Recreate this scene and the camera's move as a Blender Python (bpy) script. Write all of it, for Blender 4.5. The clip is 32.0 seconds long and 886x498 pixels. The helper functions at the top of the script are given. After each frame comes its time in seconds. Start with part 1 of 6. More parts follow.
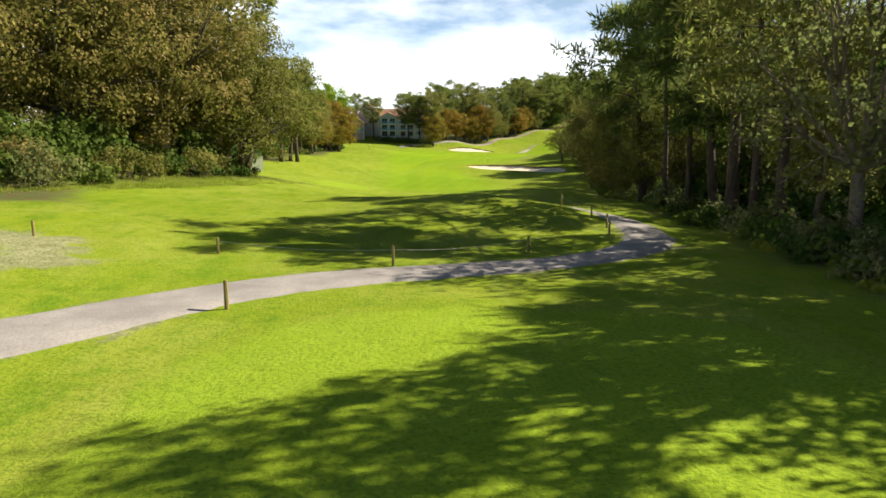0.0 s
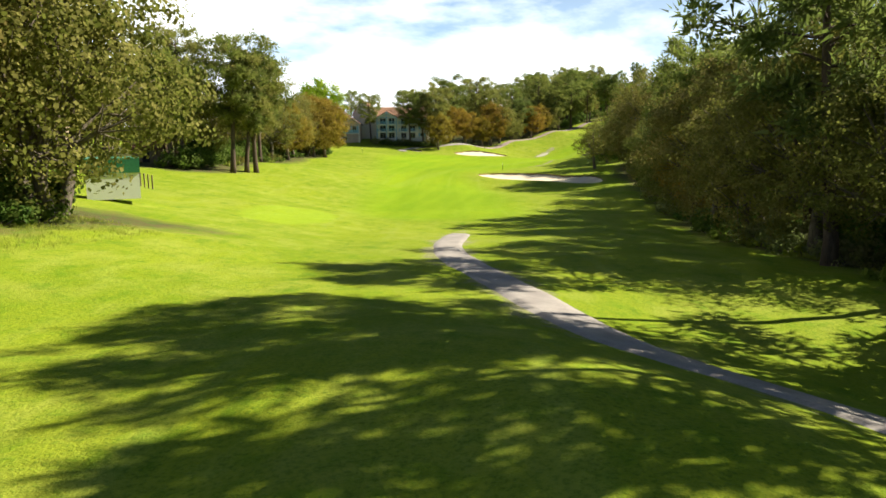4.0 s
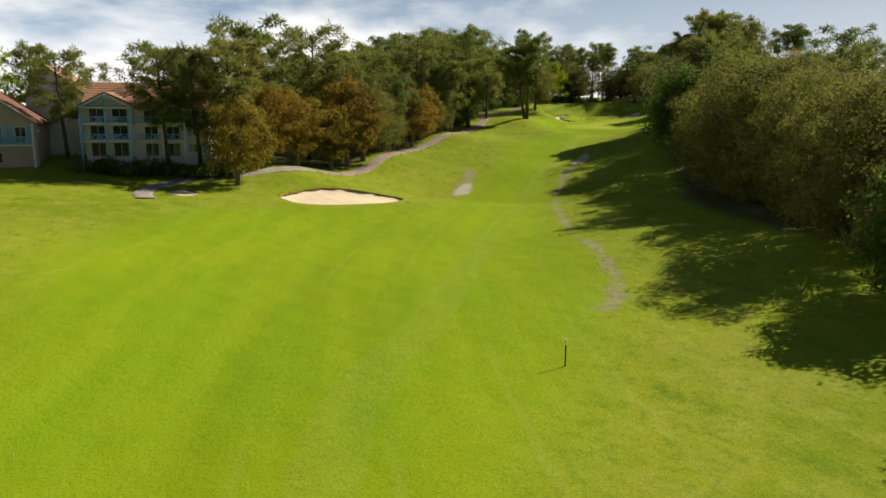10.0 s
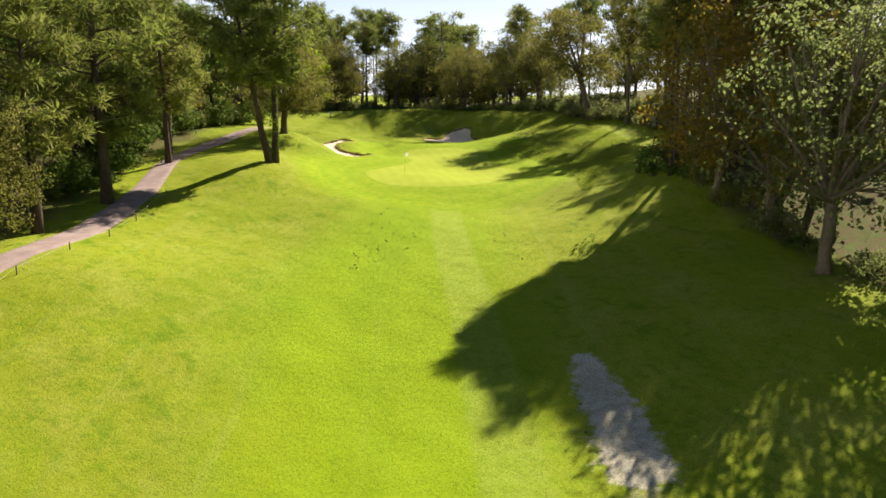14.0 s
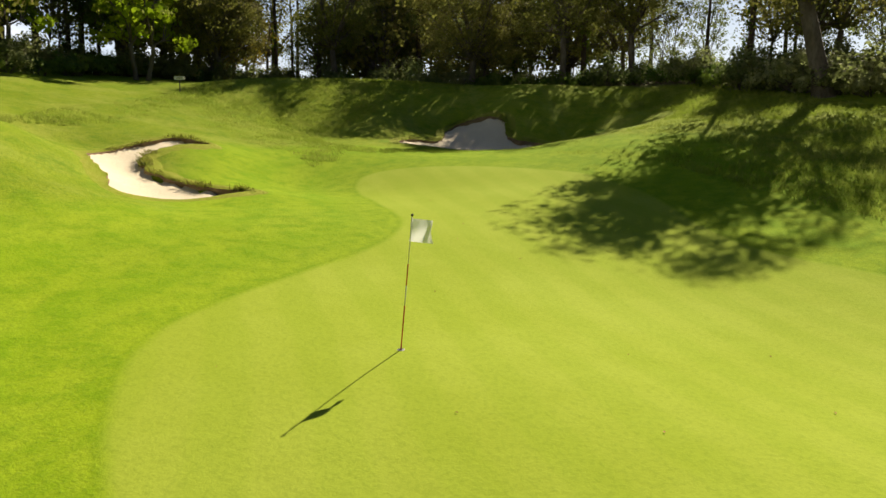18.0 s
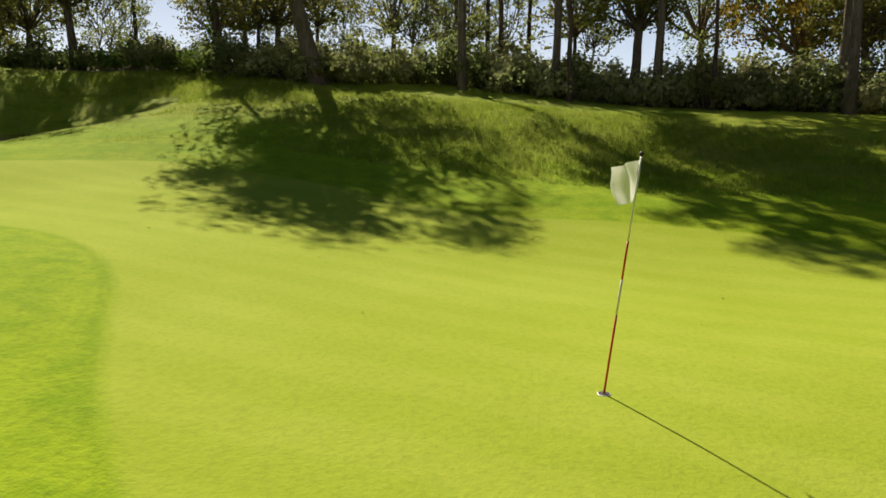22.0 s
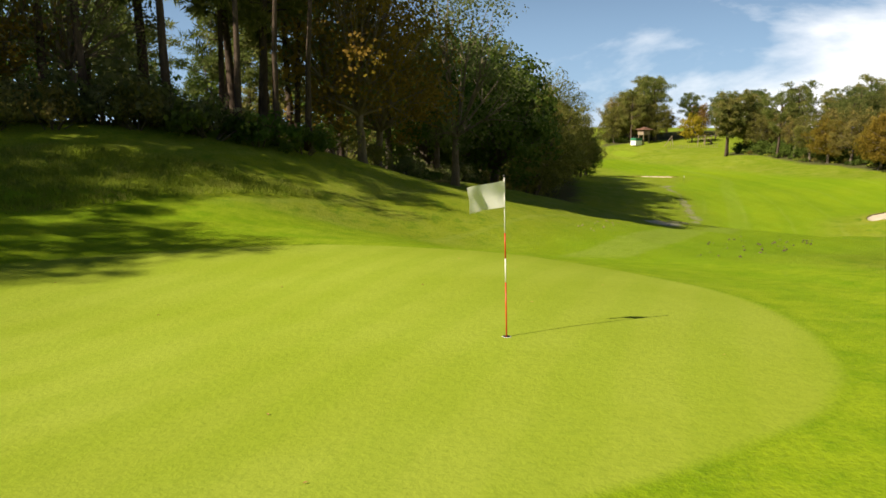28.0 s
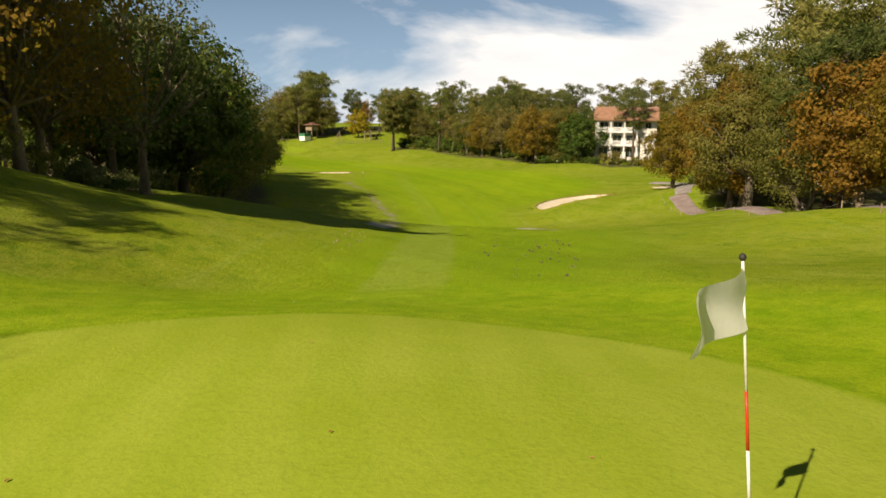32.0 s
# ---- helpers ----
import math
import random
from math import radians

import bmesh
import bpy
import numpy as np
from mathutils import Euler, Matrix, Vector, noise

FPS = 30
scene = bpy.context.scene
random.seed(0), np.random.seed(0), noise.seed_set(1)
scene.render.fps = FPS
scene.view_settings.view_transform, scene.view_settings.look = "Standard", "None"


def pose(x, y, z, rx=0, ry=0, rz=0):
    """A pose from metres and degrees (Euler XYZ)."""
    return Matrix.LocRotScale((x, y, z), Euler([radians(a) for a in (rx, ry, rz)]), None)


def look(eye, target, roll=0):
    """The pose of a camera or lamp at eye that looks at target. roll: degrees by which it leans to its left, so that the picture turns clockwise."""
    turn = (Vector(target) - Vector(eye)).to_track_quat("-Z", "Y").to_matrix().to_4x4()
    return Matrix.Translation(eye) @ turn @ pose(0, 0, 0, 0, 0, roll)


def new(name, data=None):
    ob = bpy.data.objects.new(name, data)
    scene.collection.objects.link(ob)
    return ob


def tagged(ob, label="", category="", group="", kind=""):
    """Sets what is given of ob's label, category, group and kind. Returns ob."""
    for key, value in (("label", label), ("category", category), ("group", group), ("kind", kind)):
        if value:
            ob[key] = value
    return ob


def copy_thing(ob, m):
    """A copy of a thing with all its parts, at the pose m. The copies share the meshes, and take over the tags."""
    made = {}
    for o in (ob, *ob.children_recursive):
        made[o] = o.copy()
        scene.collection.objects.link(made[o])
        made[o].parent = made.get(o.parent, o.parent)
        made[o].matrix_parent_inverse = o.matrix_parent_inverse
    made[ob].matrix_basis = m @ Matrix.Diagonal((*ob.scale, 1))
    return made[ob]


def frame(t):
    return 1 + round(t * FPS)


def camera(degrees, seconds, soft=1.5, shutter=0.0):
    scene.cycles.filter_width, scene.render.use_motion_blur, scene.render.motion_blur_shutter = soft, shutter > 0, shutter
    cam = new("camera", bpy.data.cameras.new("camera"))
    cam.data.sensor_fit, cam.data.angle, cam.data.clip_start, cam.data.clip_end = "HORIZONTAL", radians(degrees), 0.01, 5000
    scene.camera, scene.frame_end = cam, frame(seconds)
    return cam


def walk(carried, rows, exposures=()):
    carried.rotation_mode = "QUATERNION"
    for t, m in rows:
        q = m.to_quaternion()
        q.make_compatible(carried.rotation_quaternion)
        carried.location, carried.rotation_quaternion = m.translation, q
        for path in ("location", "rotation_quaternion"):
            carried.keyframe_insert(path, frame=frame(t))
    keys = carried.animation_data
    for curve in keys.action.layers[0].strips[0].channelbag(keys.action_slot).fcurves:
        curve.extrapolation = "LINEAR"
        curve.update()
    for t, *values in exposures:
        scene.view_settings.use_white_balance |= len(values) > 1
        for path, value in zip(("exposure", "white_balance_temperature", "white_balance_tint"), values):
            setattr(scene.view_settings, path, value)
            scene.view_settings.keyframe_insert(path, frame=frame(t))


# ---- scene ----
# ---------------------------------------------------------------- camera
cam = camera(63.40, 32.0, soft=1.6, shutter=0.0)
ROWS = [
    (0, 0.00, 0.00, 4.38, 0.00, -9.90, -0.02),
    (0.5, 0.08, 2.53, 4.34, 0.05, -9.92, -0.02),
    (1, 0.13, 5.56, 4.28, 0.09, -9.90, -0.13),
    (1.5, 0.18, 8.90, 4.25, 0.18, -9.89, -0.20),
    (2, 0.14, 12.56, 4.21, 0.19, -9.89, -0.14),
    (2.5, 0.18, 16.63, 4.13, 0.28, -9.83, -0.04),
    (3, 0.21, 20.89, 4.00, 0.37, -9.78, -0.08),
    (3.5, 0.24, 25.06, 3.97, 0.48, -9.78, -0.23),
    (5.5, 1.28, 55.62, 3.54, 1.39, -9.62, -0.36),
    (6, 1.00, 63.64, 3.60, 1.50, -9.63, -0.44),
    (6.5, 0.59, 72.58, 3.75, 1.42, -9.71, -0.40),
    (7, 0.10, 82.30, 4.01, 0.96, -9.80, -0.43),
    (7.5, -0.55, 93.04, 4.29, 0.28, -9.94, -0.32),
    (8, -1.24, 104.38, 4.65, -1.69, -10.15, 0.10),
    (8.5, -1.87, 116.80, 5.13, -4.67, -10.46, 0.40),
    (9, -2.60, 128.50, 5.63, -8.17, -10.78, 0.34),
    (9.5, -2.94, 140.57, 6.01, -11.75, -10.89, 0.45),
    (10, -2.54, 152.41, 6.21, -15.53, -10.86, 0.48),
    (10.5, -1.63, 163.98, 6.34, -19.43, -10.82, 0.41),
    (11, -0.39, 175.05, 6.77, -23.48, -10.77, 0.39),
    (11.5, 0.98, 185.83, 7.63, -27.85, -10.89, 0.23),
    (12, 4.05, 196.87, 8.57, -31.53, -11.09, 0.01),
    (12.5, 8.63, 208.77, 9.32, -34.53, -11.18, -0.15),
    (13, 15.89, 221.96, 9.80, -35.73, -11.36, -0.45),
    (13.5, 23.85, 235.46, 9.88, -36.82, -11.36, -0.28),
    (14, 32.71, 249.02, 9.73, -37.97, -11.23, -0.18),
    (14.5, 40.91, 262.22, 9.46, -39.63, -11.21, -0.07),
    (15, 48.74, 273.30, 9.22, -40.15, -11.18, 0.24),
    (15.5, 54.70, 281.70, 8.88, -40.49, -11.22, 0.56),
    (17.5, 67.09, 299.33, 7.03, -41.56, -10.88, 0.62),
    (18, 68.18, 301.41, 6.71, -43.16, -10.71, 0.54),
    (18.5, 68.97, 303.15, 6.47, -45.58, -10.55, 0.38),
    (19, 69.39, 304.53, 6.32, -49.29, -10.52, 0.29),
    (19.5, 69.63, 305.78, 6.10, -54.41, -10.38, 0.31),
    (20, 69.66, 306.97, 5.91, -60.59, -10.33, 0.26),
    (20.5, 69.62, 308.14, 5.71, -67.15, -10.24, 0.23),
    (21, 69.43, 309.32, 5.55, -74.22, -10.07, 0.21),
    (21.5, 69.21, 310.37, 5.47, -82.53, -9.88, 0.13),
    (22, 68.95, 311.34, 5.45, -92.34, -9.69, 0.21),
    (22.5, 68.48, 312.26, 5.54, -101.31, -9.68, 0.35),
    (23, 68.20, 313.10, 5.57, -108.95, -9.44, 0.19),
    (23.5, 68.08, 313.94, 5.58, -115.94, -9.31, -0.05),
    (24, 68.30, 314.79, 5.63, -122.66, -9.35, -0.12),
    (24.5, 68.89, 315.50, 5.66, -129.53, -9.37, -0.20),
    (25, 69.63, 316.17, 5.71, -136.90, -9.39, -0.19),
    (25.5, 70.46, 316.80, 5.76, -144.23, -9.46, -0.29),
    (27.5, 75.66, 318.63, 5.90, -179.10, -9.76, 0.01),
    (28, 77.01, 318.80, 5.88, -186.99, -9.71, 0.16),
    (28.5, 78.27, 318.87, 5.88, -194.40, -9.65, 0.28),
    (29, 79.30, 318.80, 5.86, -201.07, -9.58, 0.26),
    (29.5, 80.09, 318.59, 5.84, -206.24, -9.53, 0.21),
    (30, 80.62, 318.31, 5.84, -208.83, -9.55, 0.26),
    (30.5, 80.85, 317.76, 5.83, -210.26, -9.61, 0.26),
    (31, 80.58, 316.51, 5.91, -211.53, -9.76, 0.23),
    (31.5, 79.79, 314.42, 5.96, -212.75, -9.90, 0.34),
    (32, 78.57, 311.72, 5.94, -213.64, -9.95, 0.49),
]
walk(cam, [(t, pose(x, y, z, 90 + pitch, 0, yaw) @ pose(0, 0, 0, 0, 0, roll)) for t, x, y, z, yaw, pitch, roll in ROWS],
     exposures=[(0, 1.18, 6200, 8), (2, 1.18, 6100, 7), (3, 1.5, 5950, 5), (6, 0.93, 7100, 12), (9, 0.5, 6700, 10), (11, 0.74, 6600, 11), (13, 1.22, 6500, 14), (14, 1.42, 6500, 17), (15, 1.27, 6500, 15), (17.5, 0.92, 6500, 11), (21, 0.84, 6450, 12), (25.5, 1.0, 6400, 13), (28, 0.78, 6500, 10), (30, 0.64, 6800, 12), (32, 0.52, 7000, 12)])

# ---------------------------------------------------------------- sky and sun
SUN_AZ, SUN_EL = 71.0, 37.0          # degrees from +y towards +x, and above the horizon
world = bpy.data.worlds.new("sky")
scene.world = world
world.use_nodes = True
wt = world.node_tree
wt.nodes.clear()


def wnode(kind, **kw):
    n = wt.nodes.new(kind)
    for k, v in kw.items():
        n.inputs[k.replace("_", " ")].default_value = v
    return n


sky = wt.nodes.new("ShaderNodeTexSky")
sky.sky_type, sky.sun_disc = "NISHITA", False
sky.sun_elevation, sky.sun_rotation = radians(SUN_EL), radians(SUN_AZ)
sky.air_density, sky.dust_density, sky.ozone_density = 0.8, 0.3, 2.2
tc = wt.nodes.new("ShaderNodeTexCoord")
stretch = wt.nodes.new("ShaderNodeMapping")
stretch.inputs["Location"].default_value = (0.35, 1.1, 0.0)
stretch.inputs["Scale"].default_value = (1.0, 1.0, 3.0)
wt.links.new(tc.outputs["Generated"], stretch.inputs["Vector"])
cl = wnode("ShaderNodeTexNoise", Scale=1.9, Detail=9.0, Roughness=0.56, Distortion=0.25)
wt.links.new(stretch.outputs[0], cl.inputs["Vector"])
cover = wt.nodes.new("ShaderNodeValToRGB")
cover.color_ramp.elements[0].position, cover.color_ramp.elements[1].position = 0.40, 0.53
bank = wt.nodes.new("ShaderNodeVectorMath")
bank.operation = "DOT_PRODUCT"
bank.inputs[1].default_value = (-0.34, 0.13, -0.95)
wt.links.new(tc.outputs["Generated"], bank.inputs[0])
amount = wt.nodes.new("ShaderNodeMath")
wt.links.new(cl.outputs["Fac"], amount.inputs[0])
wt.links.new(bank.outputs["Value"], amount.inputs[1])
wt.links.new(amount.outputs[0], cover.inputs["Fac"])
shade = wnode("ShaderNodeTexNoise", Scale=3.3, Detail=6.0, Roughness=0.6)
wt.links.new(stretch.outputs[0], shade.inputs["Vector"])
tint = wt.nodes.new("ShaderNodeValToRGB")
tint.color_ramp.elements[0].position, tint.color_ramp.elements[0].color = 0.34, (16.4, 17.0, 18.0, 1)
tint.color_ramp.elements[1].position, tint.color_ramp.elements[1].color = 0.56, (20.6, 20.6, 20.4, 1)
wt.links.new(shade.outputs["Fac"], tint.inputs["Fac"])
height = wt.nodes.new("ShaderNodeSeparateXYZ")
wt.links.new(tc.outputs["Generated"], height.inputs[0])
veil = wt.nodes.new("ShaderNodeMapRange")          # thin haze towards the horizon
veil.interpolation_type = "SMOOTHSTEP"
for k, v in zip(("From Min", "From Max", "To Min", "To Max"), (0.34, -0.02, 0.0, 0.62)):
    veil.inputs[k].default_value = v
wt.links.new(height.outputs["Z"], veil.inputs["Value"])
sunward = wt.nodes.new("ShaderNodeVectorMath")      # the haze is whiter towards the sun
sunward.operation = "DOT_PRODUCT"
sunward.inputs[1].default_value = (math.sin(radians(SUN_AZ)), math.cos(radians(SUN_AZ)), 0.0)
wt.links.new(tc.outputs["Generated"], sunward.inputs[0])
glow = wt.nodes.new("ShaderNodeMapRange")
glow.inputs["From Min"].default_value, glow.inputs["From Max"].default_value = 0.1, 0.95
wt.links.new(sunward.outputs["Value"], glow.inputs["Value"])
haze = wt.nodes.new("ShaderNodeMixRGB")
haze.inputs[1].default_value, haze.inputs[2].default_value = (7.4, 11.6, 17.0, 1), (16.6, 17.2, 17.8, 1)
wt.links.new(glow.outputs[0], haze.inputs["Fac"])
air = wt.nodes.new("ShaderNodeMixRGB")
wt.links.new(haze.outputs[0], air.inputs[2])
wt.links.new(veil.outputs[0], air.inputs["Fac"])
wt.links.new(sky.outputs[0], air.inputs[1])
blend = wt.nodes.new("ShaderNodeMixRGB")
wt.links.new(cover.outputs["Color"], blend.inputs["Fac"])
wt.links.new(air.outputs[0], blend.inputs[1])
wt.links.new(tint.outputs["Color"], blend.inputs[2])
bg = wnode("ShaderNodeBackground", Strength=0.036)
wout = wt.nodes.new("ShaderNodeOutputWorld")
wt.links.new(blend.outputs[0], bg.inputs["Color"])
wt.links.new(bg.outputs[0], wout.inputs["Surface"])

sun = new("sun", bpy.data.lights.new("sun", "SUN"))
sun.data.energy, sun.data.angle, sun.data.color = 5.0, radians(0.53), (1.0, 0.885, 0.70)
toward = Vector((math.sin(radians(SUN_AZ)) * math.cos(radians(SUN_EL)), math.cos(radians(SUN_AZ)) * math.cos(radians(SUN_EL)), math.sin(radians(SUN_EL))))
sun.matrix_world = look(toward * 400, (0, 0, 0))

# ---------------------------------------------------------------- the lie of the land
# route of the hole: x, y, height on the line, rise to its left, rise to its right
ROUTE = [
    (0, -90, 2.86, -0.039, 0.077),
    (0, -20, 1.84, 0.085, 0.008),
    (1, 50, -1.25, 0.215, -0.070),
    (0, 110, -5.31, 0.260, -0.031),
    (0, 165, -5.08, 0.177, 0.014),
    (9, 206, -5.24, 0.147, 0.155),
    (28, 246, -6.11, 0.191, 0.166),
    (48, 275, -0.52, 0.023, 0.144),
    (66, 299, 1.46, 0.172, 0.161),
    (86, 323, 3.88, 0.328, 0.274),
    (118, 361, 8.16, 0.274, 0.252),
    (170, 420, 7.34, 0.192, 0.201),
]
# mounds and hollows: x, y, radius, height
MOUNDS = [
    (83, 328, 4, -1.14),
    (62, 313, 6, 2.33),
    (103, 336.5, 4, -2.38),
    (96, 346, 7, 0.74),
    (92, 300, 8, -1.18),
    (84, 282, 9, 2.85),
    (72, 328, 6, 2.14),
    (112, 326, 10, 0.94),
    (108, 298, 10, 1.48),
    (7, 20, 8, 0.13),
    (4.6, 36.5, 3.2, 0.55),
    (2.6, 41.5, 3.2, 0.55),
    (12, 243, 7, 1.28),
    (84, 304, 7, -0.16),
    (38, 292, 5, 1.20),
    (3, 256, 6, 2.15),
    (-12, 245, 6, -0.07),
    (-21, 204, 8, 0.72),
    (107, 330, 4, -1.78),
    (74, 291, 5, -0.95),
    (51, 271, 6, -1.27),
    (106, 336, 2.5, 2.36),
    (74, 307, 5, 0.36),
    (20, 274, 5, 0.93),
    (32, 287, 5, -0.24),
    (78, 329.5, 2.5, -1.74),
    (96, 303, 6, 1.27),
    (78, 286, 5, -0.46),
    (79, 330, 2.8, 1.74),
    (76.2, 325, 2.6, -0.86),
    (82.5, 332.5, 2.6, 0.69),
    (81, 325.5, 2.2, 0.35),
    (105.1, 340.8, 2.4, -0.90),
    (108.3, 343, 2.4, -0.12),
    (77.5, 333.5, 2.5, -1.07),
    (95, 340, 4, -1.05),
    (-3, 33, 7, 0.60),
    (-4, 46, 7, 0.64),
    (3, 25, 4, -0.32),
    (-16, 63, 8, 0.45),
    (2, 86, 8, -0.36),
    (11, 144, 9, -1.21),
    (-26, 139, 9, 0.85),
    (-30, 171, 9, 0.37),
    (21, 191, 7, -0.52),
    (34, 269, 5, -0.47),
    (61, 298.5, 4, 0.47),
    (49, 270, 5, 0.29),
    (41, 307, 6, 0.55),
    (97, 306, 5, -0.68),
    (110, 300, 7, -1.76),
    (109, 290, 7, -0.56),
    (102, 288, 7, -0.14),
    (93, 301.5, 4.5, -0.96),
    (90, 302, 4, 0.39),
    (78, 291, 5, -0.15),
    (105, 315.7, 5, -0.22),
    (112, 317, 6, -0.41),
    (99.7, 339.2, 3.5, 1.07),
    (67, 310.5, 4.5, -0.59),
    (104, 338.6, 3, -0.13),
    (75, 299.5, 4.2, 0.65),
    (98.5, 328.5, 3.5, -0.18),
    (94.5, 331, 3, -0.15),
    (110, 344, 4.5, 1.45),
    (104, 348, 4.5, 1.10),
    (97, 350, 4.5, 1.30),
    (112.5, 338, 3.5, 0.90),
    (108, 356, 7, 0.60),
    (103, 337.5, 2.5, -0.35),
    (97.5, 330.5, 3, -0.25),
    (74.5, 309, 3, 0.14),
    (80, 317, 3, 0.10),
    (-19, 259, 6, 1.30),
    (-9, 259, 6, 1.20),
    (-29, 260, 6, 1.30),
    (10.5, 47, 5, -0.85),
]


def route_samples():
    c = np.array([r[:2] for r in ROUTE], float)
    p = np.vstack([2 * c[0] - c[1], c, 2 * c[-1] - c[-2]])
    pts, st = [], []
    for i in range(1, len(p) - 2):
        a, b, d, e = p[i - 1:i + 3]
        for u in np.linspace(0, 1, 12, endpoint=False):
            pts.append(0.5 * (2 * b + (d - a) * u + (2 * a - 5 * b + 4 * d - e) * u * u + (3 * b - a - 3 * d + e) * u ** 3))
            st.append(i - 1 + u)
    pts.append(c[-1])
    st.append(len(c) - 1.0)
    pts = np.array(pts)
    tg = np.gradient(pts, axis=0)
    return pts, np.array(st), tg / np.linalg.norm(tg, axis=1)[:, None]


R_PTS, R_ST, R_TG = route_samples()
R_Z, R_L, R_R = (np.array([r[k] for r in ROUTE]) for k in (2, 3, 4))


def ramp(u):
    u = np.maximum(u, 0)
    return 30 * (1 - np.exp(-(u ** 2) / (u + 6) / 30))


def land(x, y):
    """Height of the natural ground, before bunkers are cut."""
    dx, dy = x[:, None] - R_PTS[:, 0], y[:, None] - R_PTS[:, 1]
    q = dx * dx + dy * dy
    w = 1 / (q + 60) ** 3
    w /= w.sum(1, keepdims=True)
    s = (w * R_ST).sum(1)
    side = dx * R_TG[:, 1] - dy * R_TG[:, 0]
    sgn = (w * side).sum(1) / (np.abs(w * side).sum(1) + 1e-9)
    d = sgn * np.sqrt(q.min(1))
    hat = np.maximum(0, 1 - np.abs(s[:, None] - np.arange(len(ROUTE))))
    z = hat @ R_Z + (hat @ R_L) * ramp(-d - 6) + (hat @ R_R) * ramp(d - 6)
    for mx, my, mr, mh in MOUNDS:
        z += mh * np.exp(-((x - mx) ** 2 + (y - my) ** 2) / (2 * mr * mr))
    return z


def lane(x, y):
    """Signed distance across the line of play."""
    out = np.zeros(x.shape)
    for i in range(0, len(x), 20000):
        s = slice(i, i + 20000)
        dx, dy = x[s, None] - R_PTS[:, 0], y[s, None] - R_PTS[:, 1]
        w = 1 / (dx * dx + dy * dy + 60) ** 3
        out[s] = (w * (dx * R_TG[:, 1] - dy * R_TG[:, 0])).sum(1) / w.sum(1)
    return out


def inside(x, y, poly):
    """Signed distance to a closed outline, positive inside."""
    p = np.array(poly, float)
    best, odd = np.full(x.shape, 1e9), np.zeros(x.shape, bool)
    for (ax, ay), (bx, by) in zip(p, np.roll(p, -1, 0)):
        ex, ey = bx - ax, by - ay
        u = np.clip(((x - ax) * ex + (y - ay) * ey) / (ex * ex + ey * ey), 0, 1)
        best = np.minimum(best, np.hypot(x - ax - u * ex, y - ay - u * ey))
        if ey != 0:
            odd ^= ((ay > y) != (by > y)) & (x < ex * (y - ay) / ey + ax)
    return np.where(odd, best, -best)


def along(x, y, line):
    """Distance to an open line."""
    p = np.array(line, float)
    best = np.full(x.shape, 1e9)
    for (ax, ay), (bx, by) in zip(p[:-1], p[1:]):
        ex, ey = bx - ax, by - ay
        u = np.clip(((x - ax) * ex + (y - ay) * ey) / (ex * ex + ey * ey), 0, 1)
        best = np.minimum(best, np.hypot(x - ax - u * ex, y - ay - u * ey))
    return best


def rounded(poly, n=8, closed=True):
    """A smooth line through the given corners."""
    p = np.array(poly, float)
    k, out = len(p), []
    for i in range(k if closed else k - 1):
        if closed:
            a, b, c, d = p[i - 1], p[i], p[(i + 1) % k], p[(i + 2) % k]
        else:
            a, b, c, d = p[max(i - 1, 0)], p[i], p[i + 1], p[min(i + 2, k - 1)]
        for u in np.linspace(0, 1, n, endpoint=False):
            out.append(0.5 * (2 * b + (c - a) * u + (2 * a - 5 * b + 4 * c - d) * u * u + (3 * b - a - 3 * c + d) * u ** 3))
    if not closed:
        out.append(p[-1])
    return np.array(out)


BUNKERS = {
    "fairway_bunker": ([(5.4, 164.6), (6.6, 161.2), (8.8, 158.4), (12, 156.8), (17.2, 154.4), (21.2, 150.4), (24.6, 149), (26, 151.8), (26.2, 156.1), (24.4, 160.2), (21, 160.4), (18.4, 164), (12.7, 167.6), (8, 168)], 0.55),
    "corner_bunker": ([(1.4, 239.2), (4, 235.4), (10, 236), (15, 238.6), (17.2, 242.6), (13, 243.2), (9.5, 244.2), (6, 243.6), (3.2, 241.6)], 0.5),
    "pot_bunker": ([(-11.3, 239.9), (-10.4, 238.2), (-9, 237.7), (-7.9, 238.8), (-7.7, 240.6), (-8.6, 242.2), (-9.8, 242.8), (-10.9, 241.8)], 0.2),
    "green_bunker": ([(75.9, 325.2), (77.2, 324.6), (79, 324.5), (80.6, 324.9), (79.7, 325.9), (78.9, 327.6), (78.7, 329.4), (79.5, 330.9), (81, 331.7), (82.7, 332.3), (81.6, 333.1), (79.8, 332.9), (78.2, 332.2), (77, 330.9), (76.6, 329), (76.4, 327)], 0.25),
    "back_bunker": ([(95.8, 334.8), (97.6, 333), (99.4, 330.8), (101.2, 329), (103.4, 327.6), (105.2, 327.4), (106.4, 329.4), (105.6, 331.6), (104.6, 333.6), (105.4, 335), (105.4, 337.2), (105.1, 339.3), (103.9, 339.4), (102, 337.9), (99.5, 336.8), (97.2, 336)], 0.12),
}
LIP_SIDE = {"fairway_bunker": (0.15, 0.98), "corner_bunker": (-0.2, 0.98), "pot_bunker": (0.0, 1.0), "green_bunker": (0.85, 0.53), "back_bunker": (0.75, 0.66)}


